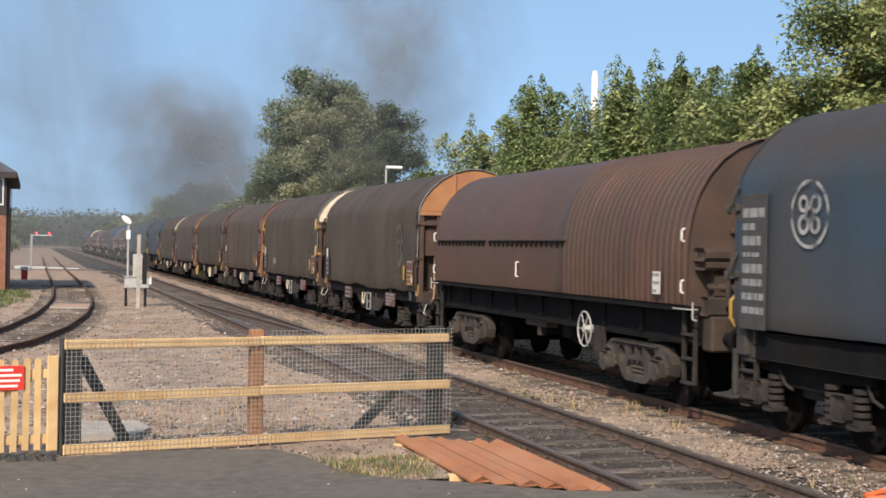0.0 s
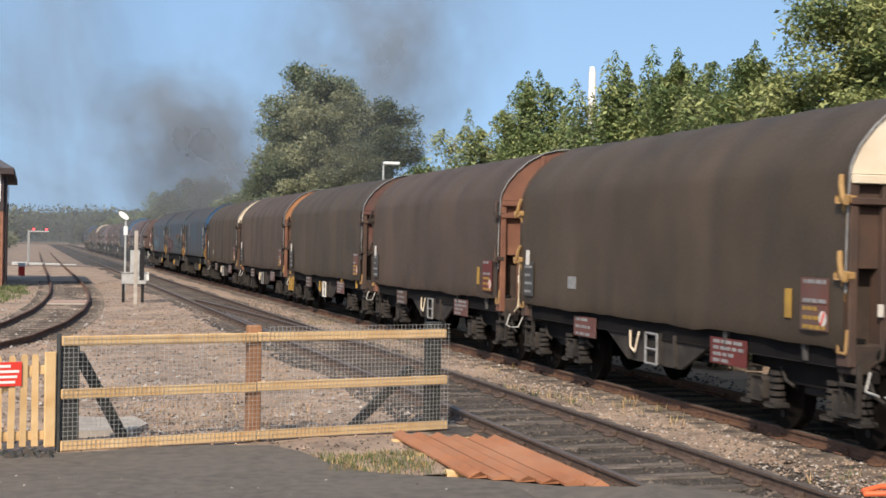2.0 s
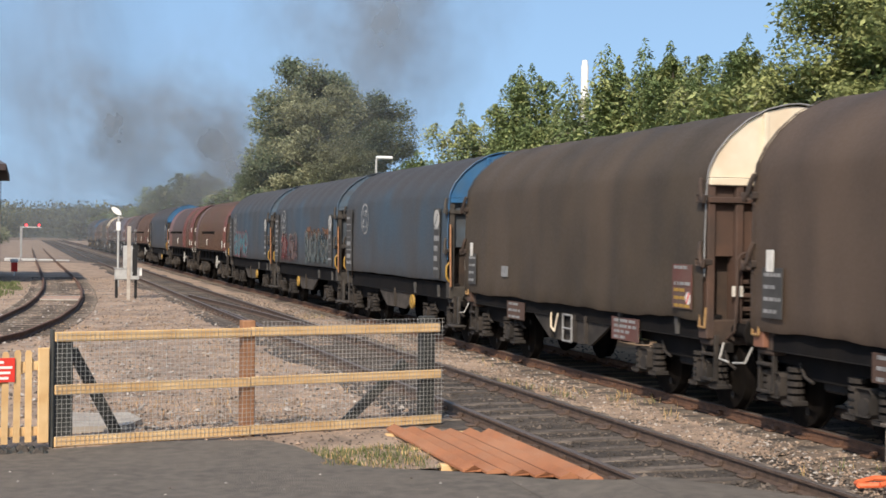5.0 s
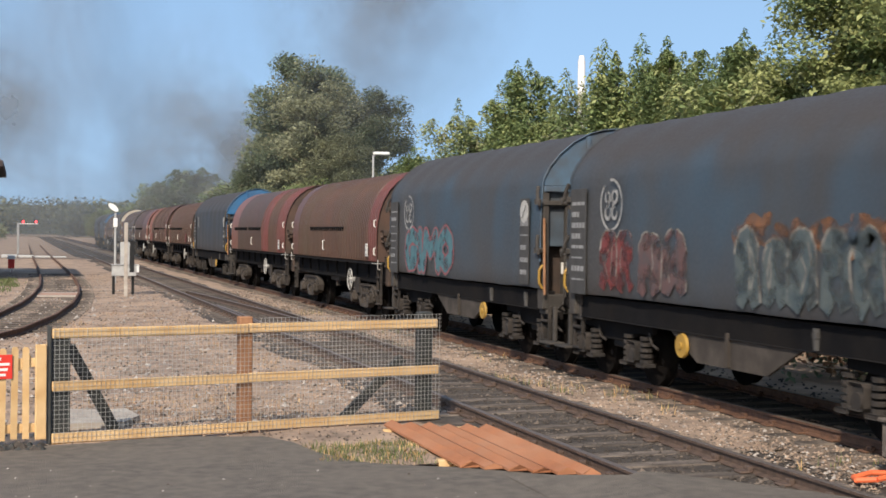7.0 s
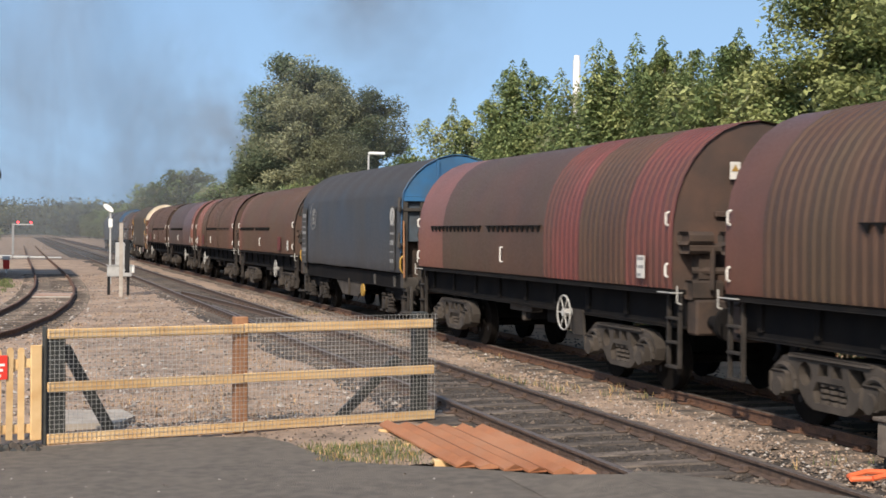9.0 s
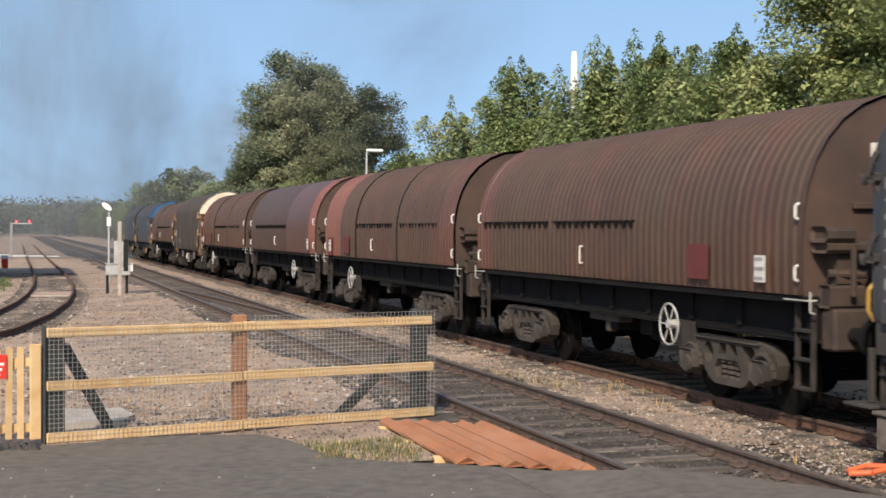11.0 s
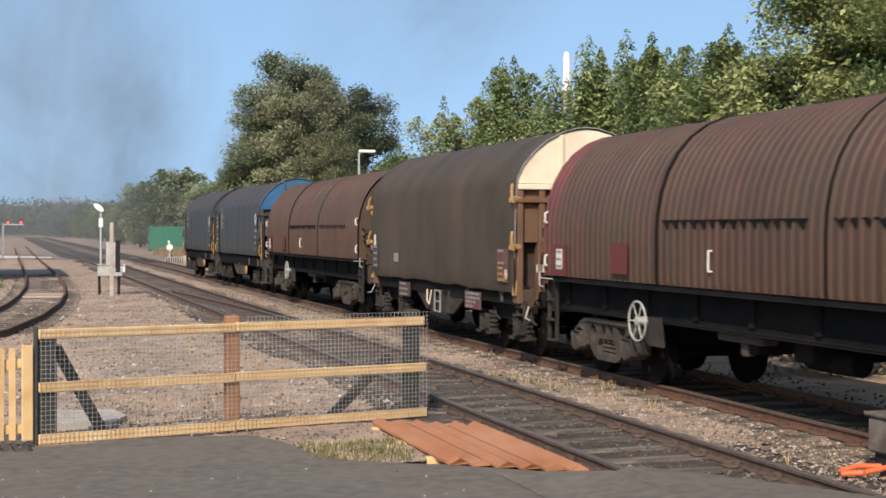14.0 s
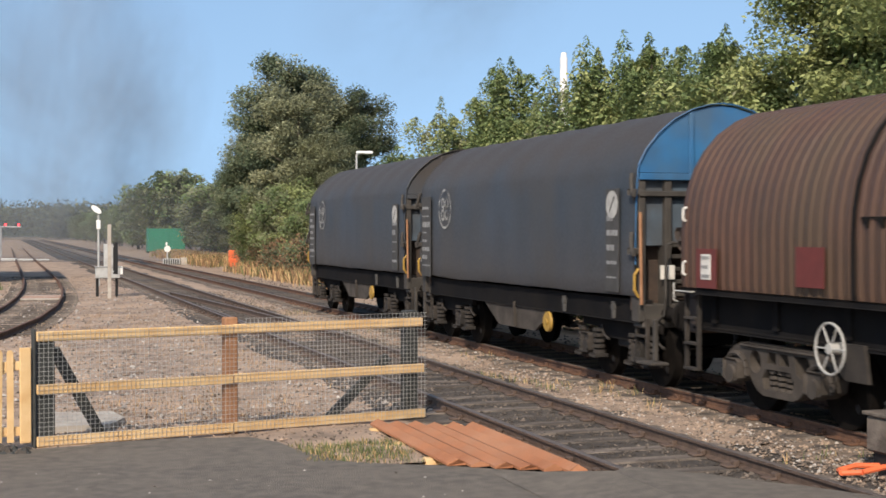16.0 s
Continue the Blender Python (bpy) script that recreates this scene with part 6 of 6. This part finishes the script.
for x, y, a, s in ((14.0, 71, 30, 0.9), (14.6, 75, 99, 1.0), (14.3, 60, 160, 0.9), (14.5, 80, 220, 0.8), (14.1, 55, 280, 0.9), (15.4, 88, 10, 0.9), (18, 108, 66, 0.9), (13.2, -6, 20, 1.0), (13.5, 0, 80, 1.1), (13.3, 5, 140, 1.0), (13.4, 10, 200, 1.1), (13.3, 15, 250, 1.0), (13.5, 20, 300, 1.1), (13.3, 25, 10, 1.0), (13.5, 30, 70, 1.1), (13.4, 35, 130, 1.0), (13.6, 40, 190, 1.1), (13.8, 45, 250, 1.0), (14, 50, 310, 1.0)):
    plant(dark, x, y, a, s)
far = grow_tree(55, 9.4, 3.4, 6000, 0.4, ["leaf_dull", "leaf_dull", "leaf"], "hazy green tree in the row along the line", "round", 0.06)
far.matrix_basis = pose(22.5, 118, -0.06)
lone = random.Random(9)
for i in range(34):
    y = 124 + i * 9.5 + lone.uniform(-3, 3)
    plant(far, (17.9 + (y - 124) * 0.02 if y < 140 else 21.5 if y < 165 else 18.5 if y < 182 else 17.2 + i * 0.1) + lone.uniform(-0.8, 2.0), y, lone.uniform(0, 360), lone.uniform(0.68, 1.05) * (1.0 if i < 10 else 0.85), lone.uniform(0.72, 0.86) if i < 5 else None)
for x, y, k in ((18.4, 168, 1.08), (19.6, 173, 1.0), (17.6, 176, 0.95), (20.6, 166, 1.1)):
    plant(far, x, y, x * 50, k)
for i in range(10):
    plant(far, 23 + lone.uniform(-2, 3), 100 + i * 14, lone.uniform(0, 360), lone.uniform(0.8, 1.1))
for i in range(8):
    plant(far, 24 + lone.uniform(-2, 4), 28 + i * 8, lone.uniform(0, 360), 0.78)
# far woods on rising land
woods = Mesh()
wr = random.Random(21)
for i in range(900):
    x, y = wr.uniform(-190, 140), wr.uniform(430, 640)
    if -6 < x < 12 and y < 560:
        continue
    h = wr.uniform(10, 14) + (y - 430) * 0.035
    leaf_cloud(woods, wr, (x, y, h * 0.42), h * 0.55, 240, 1.35, [0, 0, 0, 2], 0.9)
solid("far_woods", woods.raw("far_woods", ["woods_dark", "leaf_dark", "leaf_dull"]), None, "distant dark woods on the horizon", "woods", kind="stuff")


def hill_height(x, y):
    f = max(0.0, min(1.0, (y - 660) / 120))
    return -1 + f * (17 + 8 * noise.noise(Vector((x * 0.006, 3.3, 0))) + 3.2 * noise.noise(Vector((x * 0.05, y * 0.05, 1))))


solid("far_hill", grid_sheet(-900, 900, 655, 900, 220, 24, hill_height).data("far_hill", ["woods_dark"], True), None, "wooded low hill on the horizon", "hill", kind="structure")
low = Mesh()
for i in range(150):
    x, y = wr.uniform(-60, -4), wr.uniform(120, 330)
    if x > -9 and y < 140:
        continue
    h = wr.uniform(2, 5.5)
    leaf_cloud(low, wr, (x, y, h * 0.45), h * 0.6, 260, 0.5, [0, 1, 2], 0.9)
solid("hedges", low.raw("hedges", ["leaf_dark", "leaf_dull", "leaf_dull"]), None, "dark hedges and bushes beyond the siding", "hedge", kind="stuff")


# ---- lineside things ----
def build_signal_box():
    b = thing("signal_box", "brick and dark timber signal box with a hipped slate roof", "building")
    x0, x1, y0, y1 = -6.2, -1.32, 66, 79
    part("brick_base", Mesh().box(x0, x1, y0, y1, -0.1, 3.5, 0.02), ["brick"], b, "red-brown brick base")
    rows = Mesh()
    for i in range(40):
        z = 0.05 + i * 0.086
        rows.box(x0 - 0.004, x1 + 0.004, y0 - 0.004, y1 + 0.004, z, z + 0.072)
    part("brick_course", rows, ["brick"], b)
    part("upper_wall", Mesh().box(x0 - 0.02, x1 + 0.02, y0 - 0.02, y1 + 0.02, 3.5, 5.55, 0.02), ["dark_timber"], b, "dark timber upper storey")
    for i in range(4):
        xx = x1 - 0.62 - i * 1.15
        w = part("window", Mesh().box(xx - 0.5, xx + 0.5, y0 - 0.07, y0 - 0.02, 3.95, 5.25, 0.01), ["white_paint"], b, "white-framed sash window")
        for q in (-0.24, 0.24):
            part("pane", Mesh().box(xx + q - 0.2, xx + q + 0.2, y0 - 0.078, y0 - 0.068, 4.03, 5.17), ["window_glass"], w)
    for i in range(8):
        yy = y0 + 0.9 + i * 1.5
        w = part("window", Mesh().box(x1 + 0.02, x1 + 0.06, yy - 0.6, yy + 0.6, 3.95, 5.25, 0.01), ["dark_timber"], b)
        part("pane", Mesh().box(x1 + 0.055, x1 + 0.068, yy - 0.52, yy + 0.52, 4.03, 5.17), ["window_glass"], w)
    r = Mesh()
    e, zt = 0.45, 5.5
    xm, ins = (x0 + x1) / 2, 2.9
    r.add([(x0 - e, y0 - e, zt), (x1 + e, y0 - e, zt), (x1 + e, y1 + e, zt), (x0 - e, y1 + e, zt), (xm, y0 + ins, 7.35), (xm, y1 - ins, 7.35)],
          [(0, 1, 4), (1, 2, 5, 4), (2, 3, 5), (3, 0, 4, 5), (0, 3, 2, 1)])
    part("roof", r, ["slate"], b, "grey slate hipped roof")
    part("fascia", Mesh().box(x0 - e - 0.02, x1 + e + 0.02, y0 - e - 0.02, y1 + e + 0.02, 5.2, 5.5, 0.02), ["dark_timber"], b)
    part("gutter_pipe", Mesh().tube((x1 + 0.12, y0 + 0.2, 0), (x1 + 0.12, y0 + 0.2, 5.2), 0.05, 0.05, 8), ["dark_timber"], b)


build_signal_box()


def build_post():
    p = thing("marker_post", "white square lineside post with a narrow dark board", "post", at=pose(3.6, 50.3, -0.06))
    part("shaft", Mesh().box(-0.065, 0.065, -0.05, 0.05, -0.1, 2.7, 0.01), ["concrete"], p)
    part("board", Mesh().box(0.13, 0.3, 0.0, 0.06, 0.9, 2.05, 0.01), ["dark_metal"], p, "dark narrow board")
    for z in (1.0, 1.9):
        part("bracket", Mesh().box(0.08, 0.15, -0.01, 0.05, z - 0.03, z + 0.03), ["grey_paint"], p)
    c = thing("location_case", "grey steel location cabinet on legs beside a post", "equipment box", at=pose(3.55, 51.6, -0.06))
    part("lower_case", Mesh().box(-0.36, 0.52, -0.2, 0.2, 0.72, 1.12, 0.02), ["grey_paint"], c)
    part("roof_lip", Mesh().box(-0.39, 0.55, -0.23, 0.23, 1.12, 1.15, 0.01), ["grey_paint"], c)
    part("upper_case", Mesh().box(-0.06, 0.3, -0.16, 0.16, 1.15, 1.98, 0.02), ["grey_paint"], c)
    part("side_case", Mesh().box(0.42, 0.62, -0.18, 0.14, 0.85, 1.15, 0.02), ["white_paint"], c)
    for x in (-0.3, 0.4):
        part("leg", Mesh().box(x - 0.05, x + 0.05, -0.05, 0.05, -0.1, 0.72, 0.01), ["dark_metal"], c)
    t = thing("signal_post", "slim grey post with a tilted white round head", "signal post", at=pose(3.97, 62, -0.06))
    part("pole", Mesh().tube((0, 0, -0.1), (0, 0, 3.2), 0.05, 0.045, 10), ["grey_paint"], t)
    part("case", Mesh().box(-0.09, 0.09, -0.08, 0.08, 2.55, 2.95, 0.02), ["white_paint"], t)
    g = Mesh().plate(ellipse(0, 0, 0.12, 0.26, 24), 0.08, Matrix.Translation((-0.1, -0.05, 3.42)) @ Euler((radians(90), radians(-52), 0)).to_matrix().to_4x4())
    part("head", g, ["white_paint"], t, "tilted white oval head")


build_post()


def build_gantry():
    s = thing("signal_mast", "white post with a side arm carrying two red lights", "signal", at=pose(-0.35, 135, -0.06))
    part("post", Mesh().box(-0.11, 0.11, -0.1, 0.1, -0.1, 3.0, 0.02), ["grey_paint"], s)
    part("arm", Mesh().box(-0.1, 1.85, -0.04, 0.04, 2.86, 2.95, 0.015), ["white_paint"], s)
    for x in (0.45, 1.62):
        h = part("lamp_head", Mesh().box(x - 0.16, x + 0.16, -0.02, 0.16, 2.95, 3.31, 0.03), ["dark_metal"], s, "dark lamp head with a lit red lens")
        part("lens", Mesh().tube((x, -0.02, 3.11), (x, -0.06, 3.11), 0.11, 0.1, 16), ["signal_red"], h, "glowing red lens")


build_gantry()
g = Mesh().box(-0.17, 0.17, -0.15, 0.15, 0.25, 0.75, 0.02).box(-0.2, 0.2, -0.17, 0.17, 0.75, 0.95, 0.02, 1).box(-0.04, 0.04, -0.04, 0.04, -0.1, 0.25, 0, 1)
solid("token_box", g, ["red_sign", "white_paint"], "small red box with a white top beside the siding", "equipment box", at=pose(-0.55, 78, -0.05))
w = thing("white_edging", "low white painted boards across the siding's end", "barrier")
for i in range(4):
    part("board", Mesh().box(-1.6 + i * 1.3, -0.35 + i * 1.3, 116 + i * 0.35, 116.5 + i * 0.35, -0.02, 0.26 - 0.05 * i, 0.05), ["white_paint"], w)
crossing = thing("foot_crossing", "rust-red boards laid across the siding", "boards")
for k in range(5):
    y = 48.6 + k * 0.55
    part("board", Mesh().box(0.5 + k * 0.05, 1.85 + k * 0.05, y, y + 0.5, 0.02, 0.075, 0.01), ["rust_plate" if k in (1, 3) else "concrete"], crossing)


def build_container():
    c = thing("container", "dark green corrugated steel storage container beside the line", "container")
    g = Mesh()
    x = 15.75
    g.box(15.75, 19.95, 159, 161.4, 0.1, 2.75, 0.03)
    part("body", g, ["green_steel"], c)
    while x < 19.9:
        part("rib", Mesh().box(x, x + 0.12, 158.95, 159.0, 0.2, 2.65, 0.01), ["green_steel"], c)
        x += 0.3
    for x in (15.85, 19.85):
        part("foot", Mesh().box(x - 0.1, x + 0.1, 159.0, 161.3, -0.1, 0.1), ["dark_metal"], c)


build_container()
g = Mesh().box(14.55, 15.36, 92.4, 92.7, -0.05, 1.12, 0.06).box(14.62, 15.29, 92.36, 92.4, 0.4, 0.78, 0.02)
solid("orange_barrier", g, ["orange_plastic"], "bright orange plastic barrier standing in dry grass", "barrier")
g = thing("ground_signal", "small white disc signal on a short post", "signal", at=pose(11.6, 103, -0.06))
part("post", Mesh().tube((0, 0, -0.1), (0, 0, 1.0), 0.06, 0.06, 8), ["grey_paint"], g)
part("disc", Mesh().tube((0, -0.05, 1.15), (0, 0.02, 1.15), 0.24, 0.24, 20), ["white_paint"], g, "white disc")
part("lamp", Mesh().box(-0.12, 0.0, -0.08, 0.08, 1.4, 1.65, 0.03), ["white_paint"], g)
g = thing("point_machine", "low grey slatted case beside the rails", "equipment box", at=pose(11.7, 100, -0.06))
part("case", Mesh().box(-0.75, 0.45, -0.2, 0.2, 0.05, 0.48, 0.03), ["grey_paint"], g)
part("end_case", Mesh().box(0.5, 0.95, -0.25, 0.25, 0.0, 0.55, 0.03), ["concrete"], g)
for k in range(7):
    part("slat", Mesh().box(-0.7 + k * 0.16, -0.62 + k * 0.16, -0.22, -0.2, 0.1, 0.44), ["dark_metal"], g)


def build_lamp():
    s = thing("street_lamp", "grey street lamp with a flat white head behind bushes", "street lamp", at=pose(14.75, 58, -0.06))
    part("column", Mesh().tube((0, 0, -0.1), (0, 0, 5.85), 0.07, 0.045, 10), ["grey_paint"], s)
    part("arm", Mesh().tube((0, 0, 5.8), (0.25, 0, 5.9), 0.035, 0.035, 8), ["grey_paint"], s)
    part("head", Mesh().box(0.0, 0.72, -0.14, 0.14, 5.86, 5.99, 0.03), ["white_paint"], s, "flat white lamp head")


build_lamp()
c = thing("chimney", "slender white chimney far behind the trees", "chimney", at=pose(58.1, 136.9, -0.06))
part("shaft", Mesh().tube((0, 0, -0.1), (0, 0, 21.4), 0.48, 0.4, 16), ["white_paint"], c, "", True)
part("cap", Mesh().tube((0, 0, 21.4), (0, 0, 21.95), 0.34, 0.3, 16), ["white_paint"], c, "", True)


# ---- smoke left hanging over the line, and sheets of haze ----
SMOKE_HAZE = []


def build_smoke_haze():
    """Wisps: lumpy curved sheets of thin smoke that drift apart, and two added as still haze."""
    def wisp(seed):
        g, n = Mesh(), 14
        v = []
        for j in range(n + 1):
            for i in range(n + 1):
                x, z = 2 * i / n - 1, 2 * j / n - 1
                v.append((x, 0.28 * (x * x + z * z) + 0.16 * noise.noise(Vector((x * 1.6, z * 1.6, seed))), z))
        return g.add(v, [(j * (n + 1) + i, j * (n + 1) + i + 1, (j + 1) * (n + 1) + i + 1, (j + 1) * (n + 1) + i) for j in range(n) for i in range(n)])

    def at(x, y, z, s, sz, turn=0):
        return pose(x, y, z, 0, turn, -10) @ Matrix.Diagonal((s, s * 0.6, sz, 1))

    rows = (
        # kind, first place, half width, half height, last place, turn
        (0, (14.2, 134, 11.5), 12, 8.5, (36, 170, 9), 0),
        (0, (13.2, 138, 12.5), 10, 8, (-52, 165, 22), 30),
        (0, (16.5, 128, 9.5), 12, 7, (31, 160, 9), 60),
        (1, (17, 150, 10), 19, 10, (14, 172, 15), 100),
        (0, (34, 142, 21), 15, 17, (42, 160, 56), 20),
        (1, (40, 150, 26), 18, 17, (60, 170, 62), 80),
        (3, (15.5, 70, 6.5), 10, 6.5, (24, 74, 16), 140),
        # last two: broad still sheets added to grey the low sky and far woods like haze
        (2, (-3, 112, 7.5), 34, 14, (-2, 112, 8.5), 200),
        (2, (14, 415, 16), 130, 38, (15, 415, 16), 260),
    )
    for k, (kind, p, s, sz, q, turn) in enumerate(rows):
        me = wisp(k * 5.3).data("smoke_wisp", ["smoke_%d" % kind], True)
        ob = new("smoke_wisp", me)
        tagged(ob, "thin grey sheet of diesel smoke and added haze over the line", "smoke", "drifting smoke")
        a, b = at(*p, s, sz, turn), at(*q, s, sz, turn + 14)
        ob.matrix_basis = a
        SMOKE_HAZE.append((ob, a, b))


build_smoke_haze()


motions()
